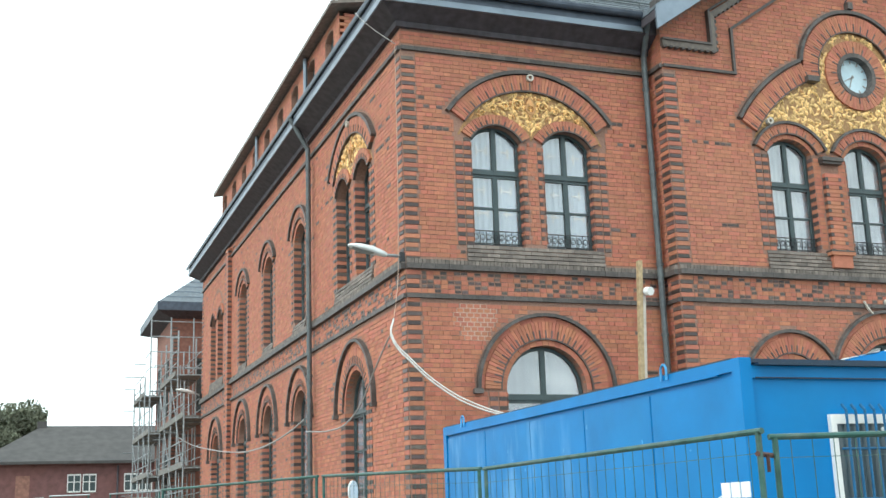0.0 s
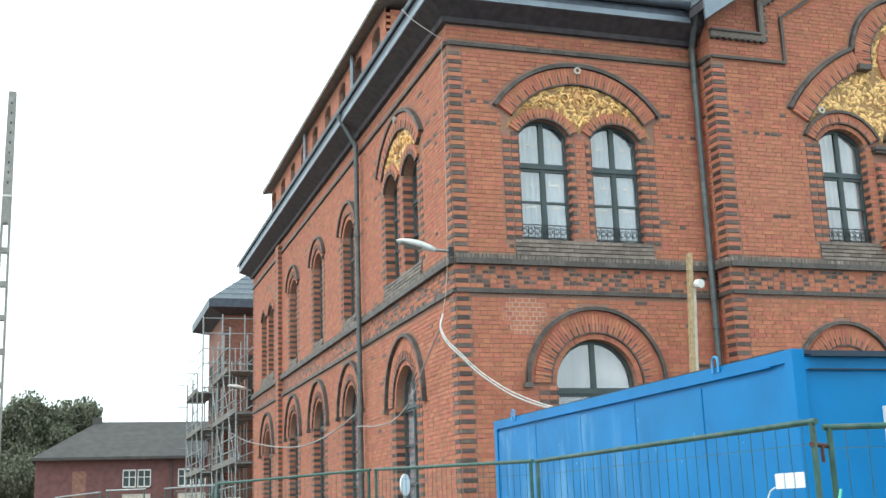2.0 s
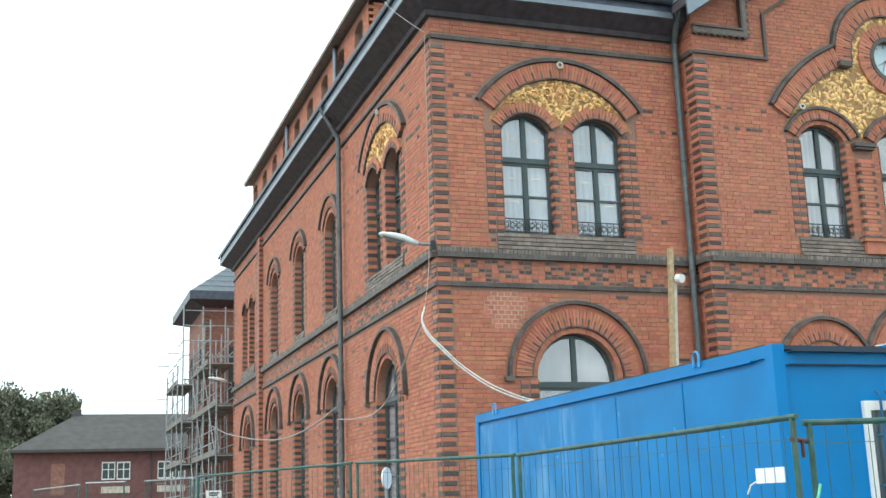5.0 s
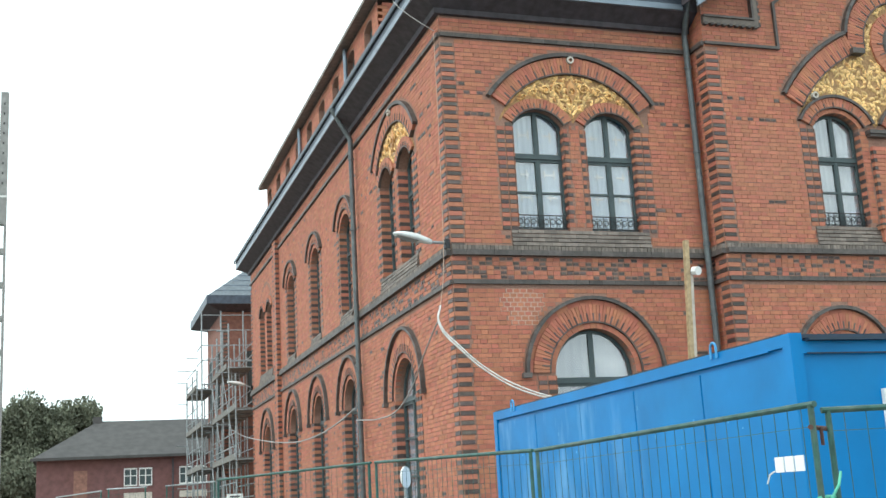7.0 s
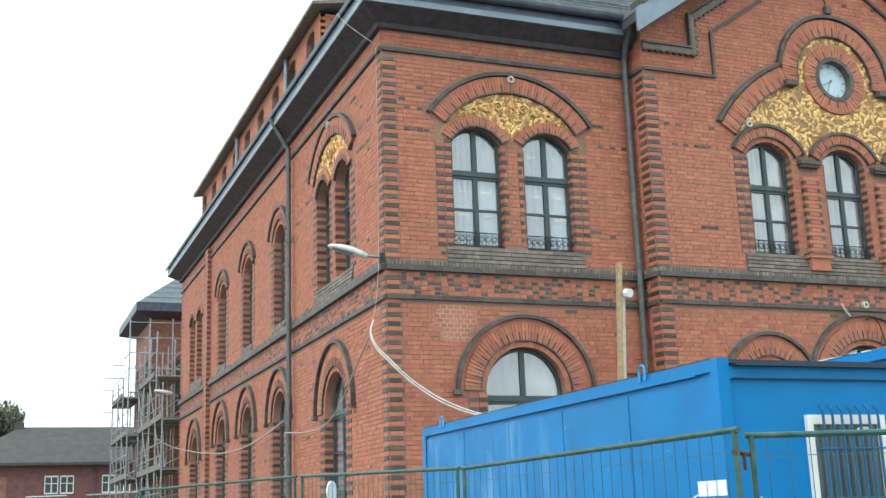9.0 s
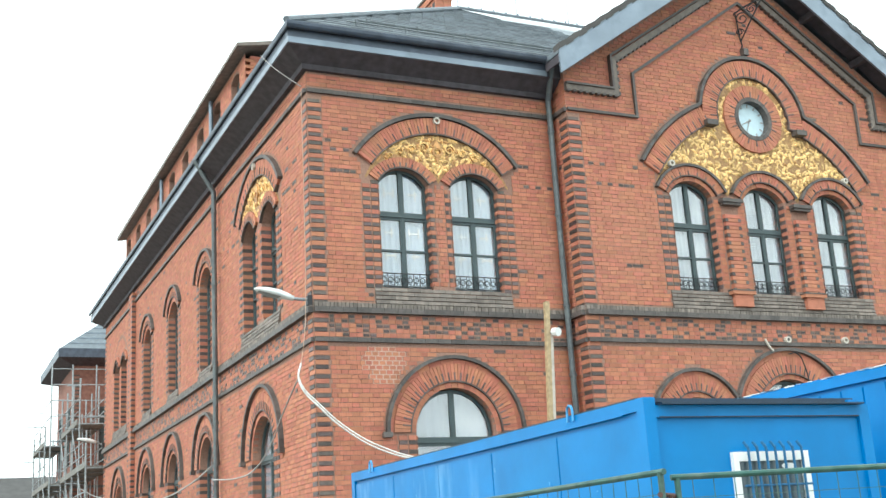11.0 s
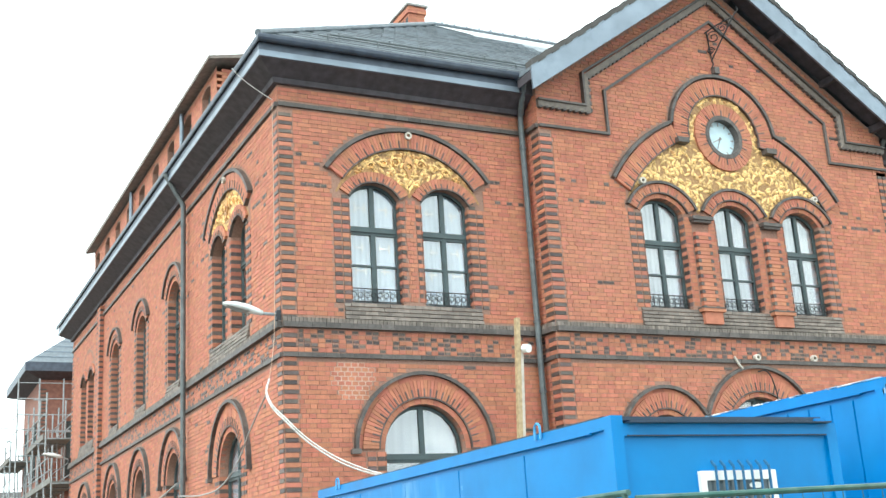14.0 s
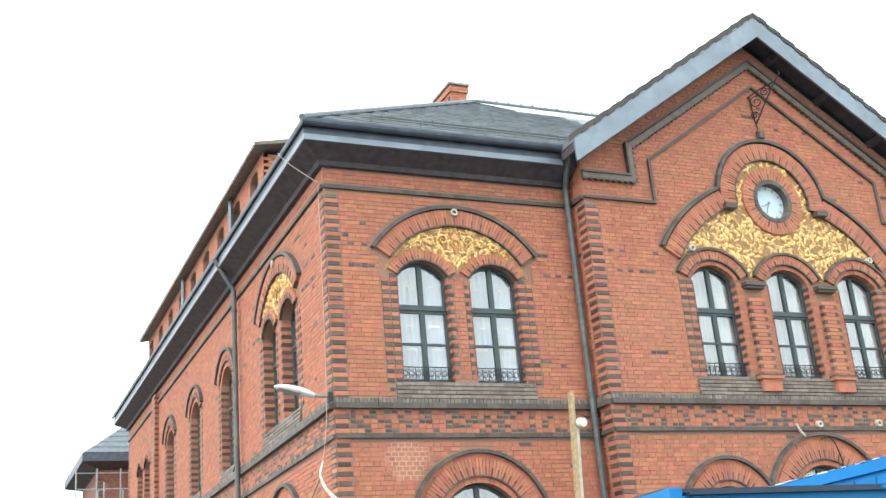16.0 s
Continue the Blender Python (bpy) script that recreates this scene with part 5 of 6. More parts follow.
part("knot_band", b, m_tie, rb)
for k, (dx, dz) in enumerate(((-0.05, -0.11), (0.06, 0.11), (0.02, -0.13), (-0.02, -0.09))):
    b = Build()
    b.path([(-3.36, -15.02, 1.49), (-3.36 + dx * 0.6, -15.03, 1.49 + dz * 0.5), (-3.36 + dx, -15.02, 1.49 + dz)], 0.007, 5)
    part("loose_end", b, m_tie, rb)
sg = thing("notice_board", "small white three-panel notice tied to the fence", "sign")
for i in range(3):
    b = Build()
    b.box(-3.455, -3.45, -14.975 + i * 0.079, -14.908 + i * 0.079, 1.612, 1.682)
    part("panel", b, m_white, sg)
b = Build()
b.path([(-3.452, -14.74, 1.62), (-3.455, -14.70, 1.605), (-3.455, -14.67, 1.565)], 0.004, 5)
part("tie", b, m_white, sg)
rs = thing("round_sign", "white round sign on a thin grey pole", "sign")
b = Build()
for i in range(20):
    a0, a1 = 2 * math.pi * i / 20, 2 * math.pi * (i + 1) / 20
    o = lambda a: (-3.34 + 0.075 * math.cos(a), -8.0 + 0.09 * math.cos(a), 1.85 + 0.11 * math.sin(a))
    p0, p1 = o(a0), o(a1)
    b.add([(-3.34, -8.0, 1.85), p0, p1, (p0[0] + 0.012, p0[1] - 0.012, p0[2]), (p1[0] + 0.012, p1[1] - 0.012, p1[2]), (-3.328, -8.012, 1.85)], [(0, 2, 1), (5, 3, 4), (1, 2, 4, 3)])
part("plate", b, m_white, rs)
b = Build()
b.tube((-3.33, -7.98, GROUND), (-3.33, -7.98, 1.84), 0.02, 8)
part("pole", b, m_steel, rs)
fs_ = thing("fence_notice", "small white notice with dark lines on the fence", "sign")
b = Build()
b.box(-3.76, -3.46, 2.98, 3.0, 1.84, 1.98)
part("plate", b, m_white, fs_)
for i in range(2):
    b = Build()
    b.box(-3.70, -3.55 + 0.04 * i, 2.974, 2.981, 1.88 + 0.04 * i, 1.905 + 0.04 * i)
    part("text_bar", b, m_iron, fs_)
b = Build()
b.tube((-3.61, 3.03, GROUND), (-3.61, 3.03, 1.9), 0.025, 8)
part("post", b, m_fence, fs_)

# rubble heap behind the far fence
hp = Build()
r2 = random.Random(4)
for _ in range(700):
    a, q = r2.uniform(0, 2 * math.pi), math.sqrt(r2.random())
    cx, cy = -6.6 + 2.3 * q * math.cos(a), 11.5 + 3.2 * q * math.sin(a)
    cz = GROUND + 2.1 * (1 - q) ** 0.8 * r2.uniform(0.7, 1.0)
    s = r2.uniform(0.07, 0.24)
    m = Euler((r2.uniform(0, 3), r2.uniform(0, 3), r2.uniform(0, 3))).to_matrix()
    pts = [Vector((i * s * r2.uniform(0.6, 1), j * s * 0.6, k * s * r2.uniform(0.4, 0.8))) for i in (-1, 1) for j in (-1, 1) for k in (-1, 1)]
    hp.add([tuple(m @ v + Vector((cx, cy, cz))) for v in pts], [(0, 1, 3, 2), (4, 6, 7, 5), (0, 4, 5, 1), (2, 3, 7, 6), (0, 2, 6, 4), (1, 5, 7, 3)])
tagged(part("rubble_heap", hp, m_rubble), "heap of brown rubble and broken brick", "rubble", kind="stuff")
wd = Build()
for _ in range(700):
    x, y = r2.uniform(-9, -4.2), r2.uniform(5, 17)
    h, dx, dy = r2.uniform(0.4, 1.7), r2.uniform(-0.25, 0.25), r2.uniform(-0.25, 0.25)
    wd.add([(x - 0.012, y, GROUND), (x + 0.012, y, GROUND), (x + dx * 0.5 + 0.01, y + dy * 0.5, GROUND + h * 0.7), (x + dx, y + dy, GROUND + h)], [(0, 1, 2), (0, 2, 3)])
m_weed = material("dry_weeds", (0.17, 0.15, 0.09), 0.9, island=0.4)
tagged(part("weeds", wd, m_weed), "dry brown weeds along the fence", "weeds", kind="stuff")
nt = Build()
for i in range(30):
    u0, u1 = i / 30, (i + 1) / 30
    f = lambda u, z: (-5.0 - 0.35 * u + 0.05 * math.sin(9 * u), 4.3 - 1.0 * u + 0.06 * math.sin(14 * u), z)
    nt.add([f(u0, GROUND), f(u1, GROUND), f(u1, 1.85 + 0.06 * math.sin(7 * u1)), f(u0, 1.85 + 0.06 * math.sin(7 * u0))], [(0, 1, 2, 3)])
tagged(part("debris_netting", nt, m_cloth), "dark green netting hung on a site fence", "netting")


# ---------------------------------------------------------------- things on the building
def street_lamp(base, arm, tip, label):
    l = thing("wall_lamp", label, "lamp", group="wall lamps")
    base, arm, tip = Vector(base), Vector(arm), Vector(tip)
    b = Build()
    b.box(base.x - 0.05, base.x + 0.04, base.y - 0.06, base.y + 0.06, base.z - 0.11, base.z + 0.07)
    part("bracket", b, m_iron, l, "dark wall bracket")
    b = Build()
    b.tube(base, arm, 0.03, 8)
    part("arm", b, m_steel, l)
    b = Build()
    w = (tip - arm).normalized()
    n = (tip - arm).length
    up = Vector((0, 0, 1))
    s = w.cross(up).normalized()
    u = s.cross(w)
    rings = []
    k = 10
    for t, wd, hu, hd in ((0, 0.045, 0.05, 0.04), (0.15, 0.07, 0.075, 0.05), (0.4, 0.13, 0.10, 0.05), (0.7, 0.135, 0.085, 0.05), (0.92, 0.09, 0.05, 0.03), (1.0, 0.03, 0.02, 0.01)):
        c = arm + w * (n * t)
        rings.append([c + s * (wd * math.cos(2 * math.pi * i / k)) + u * ((hu if math.sin(2 * math.pi * i / k) > 0 else hd) * math.sin(2 * math.pi * i / k)) for i in range(k)])
    b.add([tuple(v) for rg in rings for v in rg], [(j * k + i, j * k + (i + 1) % k, (j + 1) * k + (i + 1) % k, (j + 1) * k + i) for j in range(5) for i in range(k)] + [tuple(range(k - 1, -1, -1)), tuple(range(5 * k, 6 * k))])
    part("housing", b, m_lamp, l, "white streamlined lamp housing", True)
    b = Build()
    p0, p1 = arm + w * n * 0.35 - u * 0.045, arm + w * n * 0.9 - u * 0.03
    b.add([tuple(p0 - s * 0.1), tuple(p0 + s * 0.1), tuple(p1 + s * 0.08), tuple(p1 - s * 0.08), tuple((p0 + p1) / 2 - u * 0.05)], [(0, 1, 4), (1, 2, 4), (2, 3, 4), (3, 0, 4)])
    part("diffuser", b, m_concrete, l)


street_lamp((-0.05, 0.06, 6.27), (-0.36, 0.02, 6.27), (-1.09, 0.0, 6.42), "white street lamp head on a bracket at the brick corner")
street_lamp((-0.05, 24.55, 6.36), (-0.30, 24.55, 6.45), (-1.0, 24.55, 6.58), "white street lamp head at the far end of the wall")


def cable(label, pts, r, mat, name="cable"):
    c = bpy.data.curves.new(name, "CURVE")
    c.dimensions, c.bevel_depth, c.bevel_resolution, c.resolution_u = "3D", r, 1, 6
    sp = c.splines.new("BEZIER")
    sp.bezier_points.add(len(pts) - 1)
    for q, p in zip(sp.bezier_points, pts):
        q.co, q.handle_left_type, q.handle_right_type = p, "AUTO", "AUTO"
    ob = new(name, c)
    c.materials.append(mat)
    return tagged(ob, label, "cable")


for o in (0.0, 0.055):
    cable("thick white cable hanging from the corner to the container", [(-0.33, -0.22, 5.05), (-0.39, -0.25, 4.78 - o), (0.0, -0.28, 4.28 - o), (0.53, -0.3, 3.84 - o), (1.15, -0.32, 3.52 - o), (1.8, -0.4, 3.32 - o * 0.5), (2.9, -2.0, 3.0)], 0.016, m_cable)
cable("thin pale cable running down the brick corner", [(-0.1, 0.02, 10.4), (-0.12, -0.02, 8.0), (-0.14, 0.0, 6.3), (-0.2, -0.1, 5.7), (-0.33, -0.22, 5.05), (-0.39, -0.25, 4.78)], 0.006, m_thread)
cable("thin grey cable slung along the long brick wall", [(-0.25, 29.0, 5.1), (-0.25, 25.29, 4.56), (-0.25, 21.5, 4.16), (-0.25, 16.84, 3.76), (-0.25, 13.08, 3.58), (-0.25, 9.05, 3.69), (-0.25, 6.9, 3.9)], 0.02, m_cablegrey)
cable("thin grey cable slung along the long brick wall", [(-0.25, 6.8, 3.6), (-0.25, 4.52, 3.45), (-0.25, 3.28, 3.5), (-0.25, 2.11, 3.84), (-0.25, 1.26, 4.33), (-0.28, 0.3, 4.75), (-0.39, -0.25, 4.78)], 0.016, m_cablegrey)
cable("thin pale cable from the gutter to the wall", [(-0.62, 0.9, 11.42), (-0.55, 0.5, 11.05), (-0.32, 0.28, 10.75), (-0.06, 0.12, 10.5)], 0.009, m_cablegrey)
cable("loose pale cable end under the string course", [(9.75, BAY_Y - 0.08, 5.62), (9.83, BAY_Y - 0.1, 5.45), (9.92, BAY_Y - 0.1, 5.36)], 0.025, m_stone)
cable("thin dark cable over the entrance arch", [(10.3, BAY_Y - 0.12, 5.3), (10.5, BAY_Y - 0.14, 5.32), (10.7, BAY_Y - 0.13, 5.0), (10.75, BAY_Y - 0.12, 4.5)], 0.014, m_iron)
for u, z in ((MID + 0.1, 5.62), (12.0, 5.64)):
    b = Build(bay)
    for i in range(10):
        b.wedge(u, z, 0.04, 0.075, 2 * math.pi * i / 10, 2 * math.pi * (i + 1) / 10, 0.0, 0.09)
    tagged(part("anchor_ring", b, m_stone), "pale stone anchor ring on the string course", "ring", group="anchor rings")
for s in (-1, 1):
    b = Build(bay)
    for i in range(10):
        b.wedge(MID + s * 2.42, 9.38, 0.035, 0.075, 2 * math.pi * i / 10, 2 * math.pi * (i + 1) / 10, 0.0, 0.12)
    tagged(part("anchor_ring", b, m_stone), "pale stone anchor ring beside the gilded panel", "ring", group="anchor rings")
# timber mast with a small white floodlight
ms = thing("timber_post", "bare timber post with a small white floodlight", "post")
b = Build()
lean = lambda u, z, d: (4.40 + 0.058 * (z - 5.0) + u, -0.80 - d, z)
b.at = lean
b.box(-0.085, 0.0, GROUND, 6.2, -0.04, 0.05)
part("post", b, m_wood, ms)
b = Build(lean)
b.box(0.002, 0.065, GROUND, 5.55, -0.03, 0.035)
part("batten", b, m_stone, ms)
b = Build()
b.tube((4.50, -0.86, 5.60), (4.53, -0.98, 5.58), 0.085, 10)
part("floodlight", b, m_white, ms, "small white floodlight")
b = Build()
b.box(4.43, 4.52, -0.9, -0.84, 5.56, 5.60)
part("lamp_bracket", b, m_iron, ms)
# wrought iron bracket under the gable peak
ir = thing("iron_bracket", "black wrought iron bracket with scrolls under the gable", "bracket")
b = Build()
b.path([(10.22, BAY_Y - 0.04, 12.36), (10.28, BAY_Y - 0.05, 12.45), (10.25, BAY_Y - 0.04, 12.62), (10.21, BAY_Y - 0.03, 13.3)], 0.016, 6)
part("stem", b, m_iron, ir)
b = Build()
b.path([(10.25, BAY_Y - 0.04, 12.55), (10.42, BAY_Y - 0.27, 13.0), (10.60, BAY_Y - 0.46, 13.42), (10.68, BAY_Y - 0.54, 13.6)], 0.018, 6)
part("strut", b, m_iron, ir)
b = Build()
b.path([(10.16, BAY_Y - 0.02, 13.24), (10.36, BAY_Y - 0.22, 13.38), (10.66, BAY_Y - 0.5, 13.52)], 0.018, 6)
part("arm", b, m_iron, ir)
for cx_, cy_, cz_, rr in ((10.27, -0.18, 13.08, 0.17), (10.43, -0.33, 13.28, 0.11), (10.24, -0.08, 12.78, 0.09)):
    b = Build()
    b.path([(cx_ + rr * 0.75 * math.cos(a) * (1 - a / 13), BAY_Y + cy_ - rr * 0.66 * math.cos(a) * (1 - a / 13), cz_ + rr * math.sin(a) * (1 - a / 13)) for a in np.linspace(0, 10, 24)], 0.014, 5)
    part("scroll", b, m_iron, ir)
b = Build()
b.path([(10.68, BAY_Y - 0.54, 13.6), (10.74, BAY_Y - 0.58, 13.66), (10.72, BAY_Y - 0.57, 13.74)], 0.016, 6)
part("hook", b, m_iron, ir)

# ---------------------------------------------------------------- scaffolded building behind
def plain_window(name, at, u, z, hw, h, w, d=0.02, mat=None):
    p = part(name, (lambda q: (q.box(u - hw, u + hw, z, z + h, -0.1, d * 0.3), q)[1])(Build(at)), m_frame, w, "dark window with pale frame")
    for a0, a1, b0, b1 in ((u - hw, u - hw + 0.055, z, z + h), (u + hw - 0.055, u + hw, z, z + h), (u - hw, u + hw, z, z + 0.09), (u - hw, u + hw, z + h - 0.09, z + h), (u - 0.03, u + 0.03, z, z + h), (u - hw, u + hw, z + h * 0.55, z + h * 0.55 + 0.05)):
        q = Build(at)
        q.box(a0, a1, b0, b1, 0, d + 0.03)
        part("window_frame", q, mat or m_white, p)


SY = 34.0
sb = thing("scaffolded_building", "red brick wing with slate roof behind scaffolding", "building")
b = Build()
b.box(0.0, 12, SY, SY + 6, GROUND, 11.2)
# Shade and haze on this wall come from the duller brick colour.
part("wall", b, m_shadebrick, sb)
b = Build()
for k in range(0, int(10.7 / COURSE), 2):
    b = Build()
    b.box(-0.012, 0.25, SY - 0.012, SY + 0.3, k * COURSE, k * COURSE + 0.065)
    part("quoin", b, m_dark, sb)
b = Build()
b.box(-0.06, 12, SY - 0.06, SY + 6.06, 5.5, 5.62), b.box(-0.1, 12, SY - 0.1, SY + 6.1, 6.03, 6.15)
part("string_course", b, m_mould, sb)
atS = lambda u, z, d: (u, SY - d, z)
atSl = lambda u, z, d: (-d, SY - u, z)
for u in (-1.6, -4.3):
    plain_window("window", atSl, u, 6.6, 0.6, 2.6, sb, mat=m_frame)
    plain_window("window", atSl, u, 2.2, 0.7, 2.6, sb, mat=m_frame)
plain_window("window", atS, 1.6, 6.6, 0.5, 2.5, sb, mat=m_frame)
b = Build()
o = 0.75
b.add([(-o, SY - o, 11.6), (13, SY - o, 11.6), (13, SY + 7, 11.6), (-o, SY + 7, 11.6), (2.9, SY + 2.9, 14.5), (13, SY + 2.9, 14.5), (13, SY + 3.1, 14.5), (2.9, SY + 3.1, 14.5)],
      [(0, 1, 5, 4), (3, 0, 4, 7), (1, 2, 6, 5), (2, 3, 7, 6), (4, 5, 6, 7), (3, 2, 1, 0)])
part("roof", b, m_slate, sb, "blue-grey slate hipped roof")
b = Build()
b.box(-o - 0.02, 13, SY - o - 0.02, SY + 7, 11.22, 11.62)
part("eave", b, m_gutter, sb)
for k in range(1, 9):
    b = Build()
    q, z = 3.65 * k / 9, 11.6 + 2.9 * k / 9
    b.box(-o + q, 13, SY - o + q - 0.03, SY - o + q + 0.03, z - 0.02, z + 0.03)
    part("slate_course", b, m_zinc, sb)
b = Build()
b.add([(-o, SY - o, 11.215), (13, SY - o, 11.215), (13, SY, 10.95), (0, SY, 10.95), (0, SY + 6, 10.95), (-o, SY + 7, 11.215)], [(3, 2, 1, 0), (0, 5, 4, 3)])
part("soffit", b, m_soffit, sb)
# link wall between the two blocks
b = Build()
b.box(1.6, 12, LONG + 0.01, SY - 0.01, GROUND, 9.5)
tagged(part("wall_link", b, m_brick), "red brick link behind the scaffold", "wall", kind="structure")
# scaffold
sc = thing("scaffold", "galvanised tube scaffold with plank decks and ladders", "scaffold")
LEV = [1.8, 3.7, 5.6, 7.5]
for SX, SYS, top in (((-0.55, 0.45), [25.4, 27.4, 29.4, 31.4, 33.2], 9.3), ((-1.0, -0.12), [33.4, 35.6, 37.8, 40.6], 10.9)):
    for y in SYS:
        for x in SX:
            b = Build()
            b.tube((x, y, GROUND), (x, y, 8.4 if y > 35 else top if y > 26 else 7.0), 0.035, 6)
            part("upright", b, m_steel, sc)
        for z in LEV:
            b = Build()
            b.tube((SX[0], y, z), (SX[1], y, z), 0.03, 5)
            part("transom", b, m_steel, sc)
    for z in LEV:
        s0 = SYS[0] + (2.5 if z > 7 else 0)
        b = Build()
        b.box(SX[0] - 0.05, SX[1] + 0.05, s0, SYS[-1], z + 0.03, z + 0.09)
        part("deck", b, m_deck, sc, "weathered plank deck")
        b = Build()
        b.box(SX[0] - 0.04, SX[0] - 0.01, s0, SYS[-1], z + 0.09, z + 0.26)
        part("toe_board", b, m_deck, sc)
        for h in (0.55, 1.05):
            for x in SX:
                b = Build()
                b.tube((x, s0, z + h), (x, SYS[-1], z + h), 0.024, 5)
                part("guard_rail", b, m_steel, sc)
    for i in range(len(SYS) - 1):
        for j, z in enumerate([GROUND] + LEV[:-1]):
            if (i + j) % 2 == 0:
                b = Build()
                b.tube((SX[0] - 0.03, SYS[i], z), (SX[0] - 0.03, SYS[i + 1], z + 1.9), 0.022, 5)
                part("brace", b, m_steel, sc)
    if top > 10:
        for z in (8.6, 9.3, 10.0, 10.7):
            b = Build()
            b.tube((SX[0], SYS[0], z), (4.5, SYS[0], z), 0.024, 5)
            part("guard_rail", b, m_steel, sc)
            if z < 10:
                b = Build()
                b.tube((SX[0], SYS[0], z), (SX[0], SYS[1], z), 0.024, 5)
                part("guard_rail", b, m_steel, sc)
        for x in (0.9, 2.2):
            b = Build()
            b.tube((x, SYS[0], GROUND), (x, SYS[0], 10.9), 0.035, 6)
            part("upright", b, m_steel, sc)
    for y in SYS[1::2]:
        for z in (3.1, 5.2, 7.3, 8.4, 9.0):
            b = Build()
            b.tube((SX[0] - 0.5, y, z), (SX[0] + 0.05, y, z), 0.022, 5)
            part("tie_tube", b, m_steel, sc)
for j, z in enumerate(LEV[:-1]):
    y0 = 28.3 + 0.8 * (j % 2)
    for dx in (-0.16, 0.16):
        b = Build()
        b.tube((-0.1 + dx, y0, z + 0.05), (-0.1 + dx, y0 + 0.7, z + 2.5), 0.025, 5)
        part("ladder_rail", b, m_steel, sc)
    for k in range(8):
        b = Build()
        t = (k + 0.5) / 8
        b.tube((-0.26, y0 + 0.7 * t, z + 0.05 + 2.45 * t), (0.06, y0 + 0.7 * t, z + 0.05 + 2.45 * t), 0.016, 5)
        part("rung", b, m_steel, sc)

# ---------------------------------------------------------------- far building, tree, lattice mast
FY = 55.0
fbld = thing("brick_outbuilding", "long low purple-brown brick building with grey hipped roof", "building")
b = Build()
b.box(-8.6, 14, FY, FY + 9, GROUND, 5.58)
part("wall", b, m_farwall, fbld)
b = Build()
b.add([(-8.9, FY - 0.4, 5.6), (14.4, FY - 0.4, 5.6), (14.4, FY + 9.4, 5.6), (-8.9, FY + 9.4, 5.6), (-4.95, FY + 4.5, 8.15), (14.4, FY + 4.5, 8.15)],
      [(0, 1, 5, 4), (2, 3, 4, 5), (3, 0, 4), (3, 2, 1, 0), (1, 2, 5)])
part("roof", b, m_farroof, fbld, "grey-brown tiled hipped roof")
b = Build()
b.box(-8.95, 14.4, FY - 0.5, FY - 0.38, 5.46, 5.63)
part("gutter", b, m_farroof, fbld)
b = Build()
b.tube((-0.55, FY - 0.1, GROUND), (-0.55, FY - 0.1, 5.35), 0.06, 6)
part("drain_pipe", b, m_soffit, fbld)
b = Build()
b.box(-5.3, -4.7, FY + 4.2, FY + 4.7, 7.9, 8.42)
part("chimney", b, m_farroof, fbld)
atF = lambda u, z, d: (u, FY - d, z)
for u in (-3.1, -2.2, 0.25, 1.15):
    plain_window("window", atF, u, 3.75, 0.4, 1.1, fbld)
for u in (-2.65, 0.7):
    b = Build(atF)
    b.box(u - 0.85, u + 0.85, 2.95, 3.35, 0, 0.05)
    part("sill_panel", b, m_stone, fbld)
b = Build(atF)
b.box(-6.45, -5.65, 2.9, 4.8, 0, 0.03)
part("bricked_up_window", b, m_bricked, fbld, "bricked-up window in paler brick")


def leafy_tree(x, y, h, rx, rz, n, seed, label):
    r = random.Random(seed)
    t = thing("tree", label, "tree")
    b = Build()
    for i in range(6):
        z0, z1 = GROUND + h * 0.5 * i / 6, GROUND + h * 0.5 * (i + 1) / 6
        b.tube((x + 0.05 * i, y, z0), (x + 0.05 * (i + 1), y, z1), 0.42 - 0.045 * i, 8)
    part("trunk", b, m_bark, t)
    clumps = []
    b = Build()
    for i in range(120):
        a, e, q = r.uniform(0, 2 * math.pi), r.uniform(-0.75, 1.0), r.uniform(0.45, 1.0)
        c = Vector((x + rx * q * math.cos(a) * math.sqrt(1 - e ** 4 * 0.6), y + rx * 0.8 * q * math.sin(a) * math.sqrt(1 - e ** 4 * 0.6), h * 0.56 + rz * q * e))
        clumps.append((c, r.uniform(0.7, 1.5)))
        if i < 14:
            b.path([(x + 0.2, y, GROUND + h * r.uniform(0.25, 0.45)), tuple((c + Vector((x, y, h * 0.5))) / 2), tuple(c)], 0.09, 5)
    part("limbs", b, m_bark, t)
    b = Build()
    for _ in range(n):
        c, s = r.choice(clumps)
        d = Vector((r.gauss(0, 1), r.gauss(0, 1), r.gauss(0, 0.8)))
        d = d.normalized() * s * r.uniform(0.5, 1.05)
        p = c + d
        m = Euler((r.uniform(0, 6), r.uniform(0, 6), r.uniform(0, 6))).to_matrix()
        k = r.uniform(0.09, 0.18)
        b.add([tuple(p + m @ Vector(v)) for v in ((-k, 0, 0), (0, -k * 0.6, 0.03), (k, 0, 0), (0, k * 0.6, 0.03))], [(0, 1, 2, 3)])
    tagged(part("crown", b, m_leaf, t, "dense dark green leaves"), kind="stuff")


leafy_tree(-8.5, 72.0, 11.8, 4.0, 4.2, 90000, 3, "dark green broad-crowned tree behind the outbuilding")
leafy_tree(-12.2, 66.0, 6.4, 3.2, 2.9, 30000, 5, "dark green bushy tree beside the lattice mast")

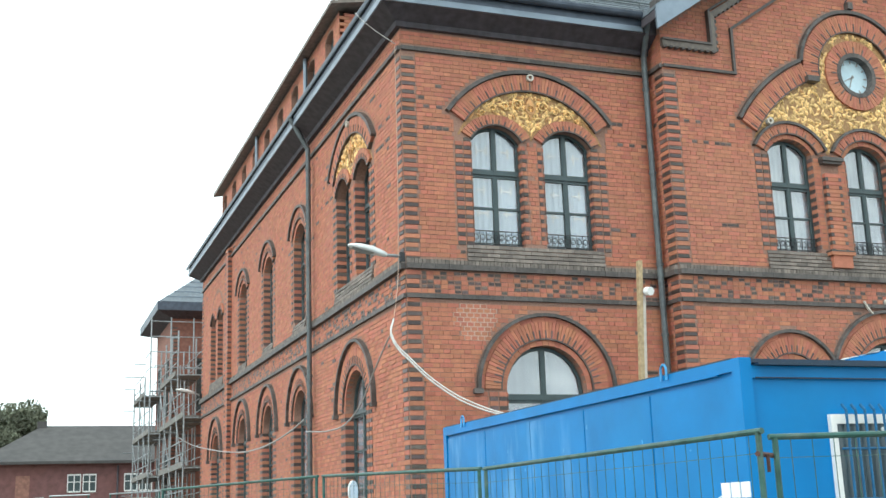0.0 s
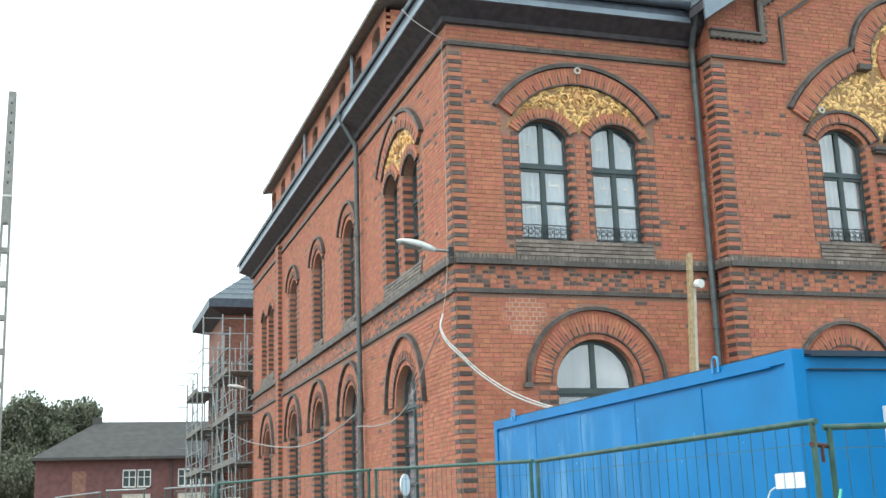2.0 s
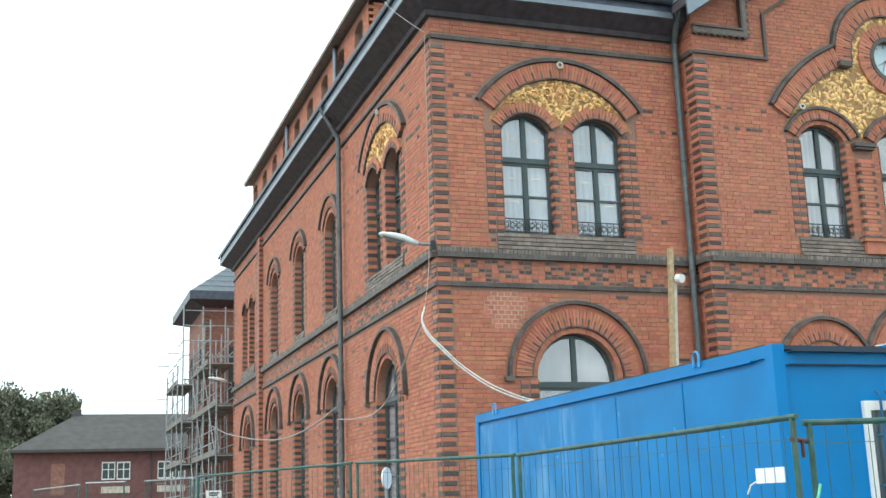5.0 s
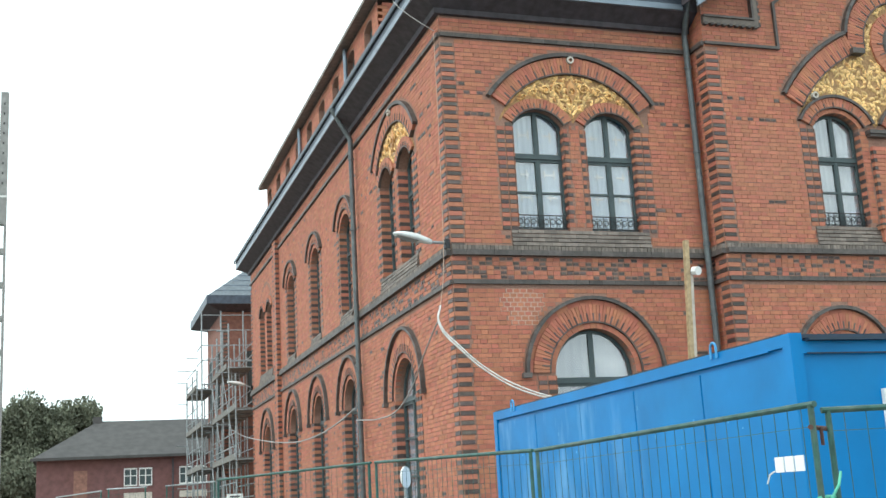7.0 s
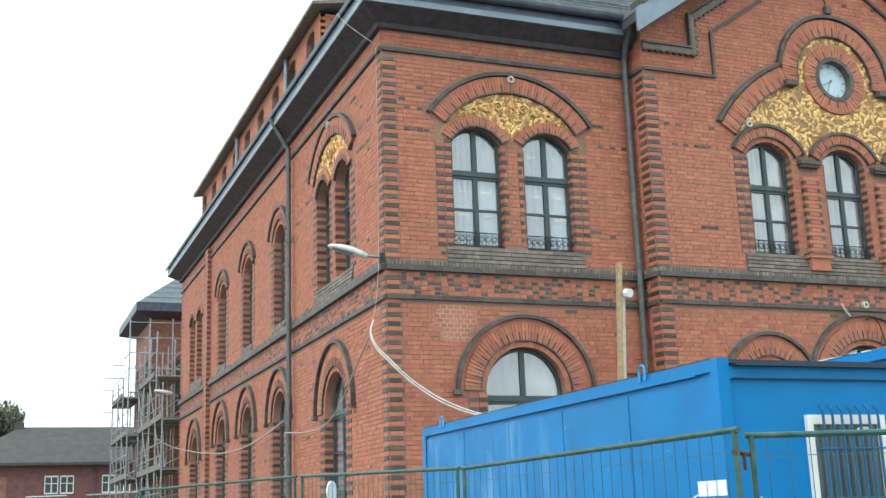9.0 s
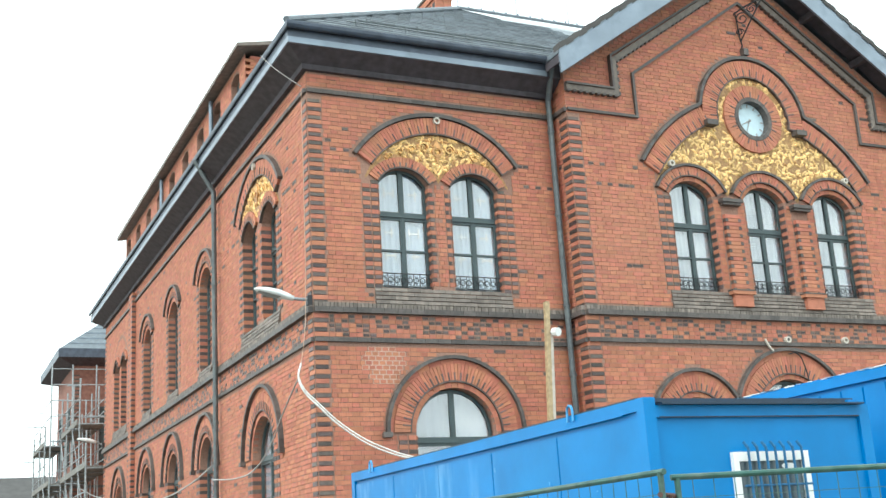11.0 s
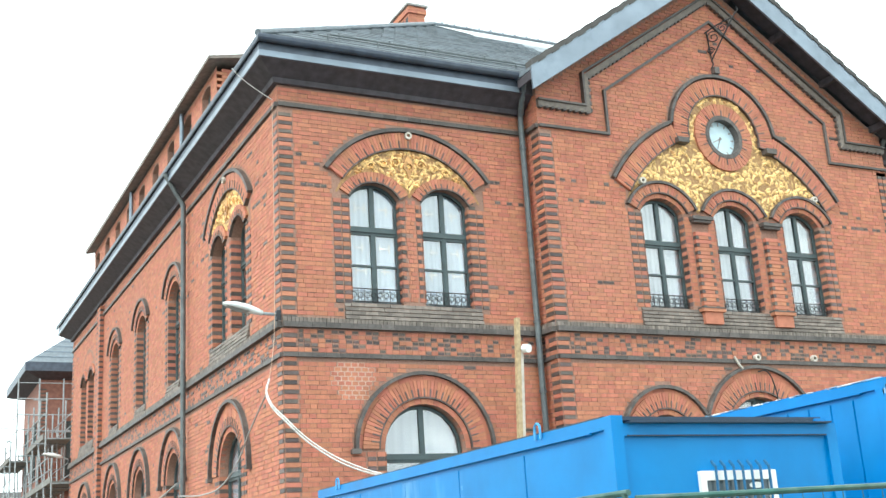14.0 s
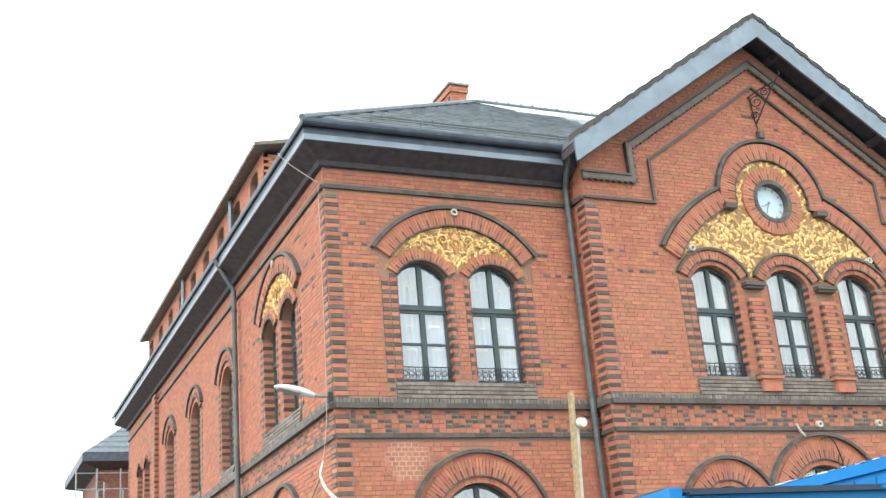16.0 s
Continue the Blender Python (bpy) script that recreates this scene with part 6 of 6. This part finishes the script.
mt = thing("lattice_mast", "tall grey concrete mast with ladder-like openings", "mast")
mx, my = -9.07, 22.0
wid = lambda z: 0.13 + 0.007 * (16.8 - z)
ctr = lambda z: mx + 0.0
for s in (-1, 1):
    b = Build()
    n = 12
    for i in range(n):
        z0, z1 = GROUND + (12.0 - GROUND) * i / n, GROUND + (12.0 - GROUND) * (i + 1) / n
        a0, a1 = ctr(z0) + s * wid(z0), ctr(z1) + s * wid(z1)
        t = -s * 0.075
        p = [(a0, my, z0), (a0 + t, my, z0), (a0 + t, my + 0.25, z0), (a0, my + 0.25, z0), (a1, my, z1), (a1 + t, my, z1), (a1 + t, my + 0.25, z1), (a1, my + 0.25, z1)]
        b.add(p, [(0, 1, 5, 4), (1, 2, 6, 5), (2, 3, 7, 6), (3, 0, 4, 7)])
    part("leg", b, m_concrete, mt)
for z in (12.05, 11.0, 9.8, 8.62, 7.45, 6.3, 5.1, 3.9, 2.7, 1.5):
    b = Build()
    w = wid(z)
    b.box(mx - w + 0.07, mx + w - 0.07, my + 0.01, my + 0.24, z - 0.1, z + 0.1)
    part("rung", b, m_concrete, mt)
b = Build()
w0, w1 = wid(12.0), wid(16.85)
b.add([(mx - w0, my, 12.0), (mx + w0, my, 12.0), (mx + w0, my + 0.25, 12.0), (mx - w0, my + 0.25, 12.0), (mx - w1, my, 16.85), (mx + w1, my, 16.85), (mx + w1, my + 0.25, 16.85), (mx - w1, my + 0.25, 16.85)],
      [(0, 1, 5, 4), (1, 2, 6, 5), (2, 3, 7, 6), (3, 0, 4, 7), (4, 5, 6, 7), (3, 2, 1, 0)])
part("head", b, m_concrete, mt)
b = Build()
b.box(mx - w0 * 0.95, mx + w0 * 0.95, my - 0.004, my + 0.02, 12.93, 13.0)
part("band", b, m_lamp, mt)
for i in range(9):
    b = Build()
    b.box(mx - 0.025, mx + 0.025, my - 0.005, my + 0.02, 13.4 + 0.37 * i, 13.48 + 0.37 * i)
    part("bolt_hole", b, m_iron, mt)

# ---------------------------------------------------------------- single bricks near the camera
one = Build()
one.box(-0.129, 0.129, -0.0368, 0.0368, -0.02, 0.0, back=False)
one_mesh = bpy.data.meshes.new("brick")
one_mesh.from_pydata([(u, -d, z) for u, z, d in one.v], [], one.f)
one_mesh.materials.append(m_brick_one)
for rows, at, turn, holder in ((singles, front, 0, wall_front), (bay_singles, bay, 0, wall_bay), (side_singles, side, -math.pi / 2, wall_side)):
    for u, z, d in rows:
        o = new("brick", one_mesh)
        o.parent = holder
        o.location, o.rotation_euler = at(u, z, d), (0, 0, turn)
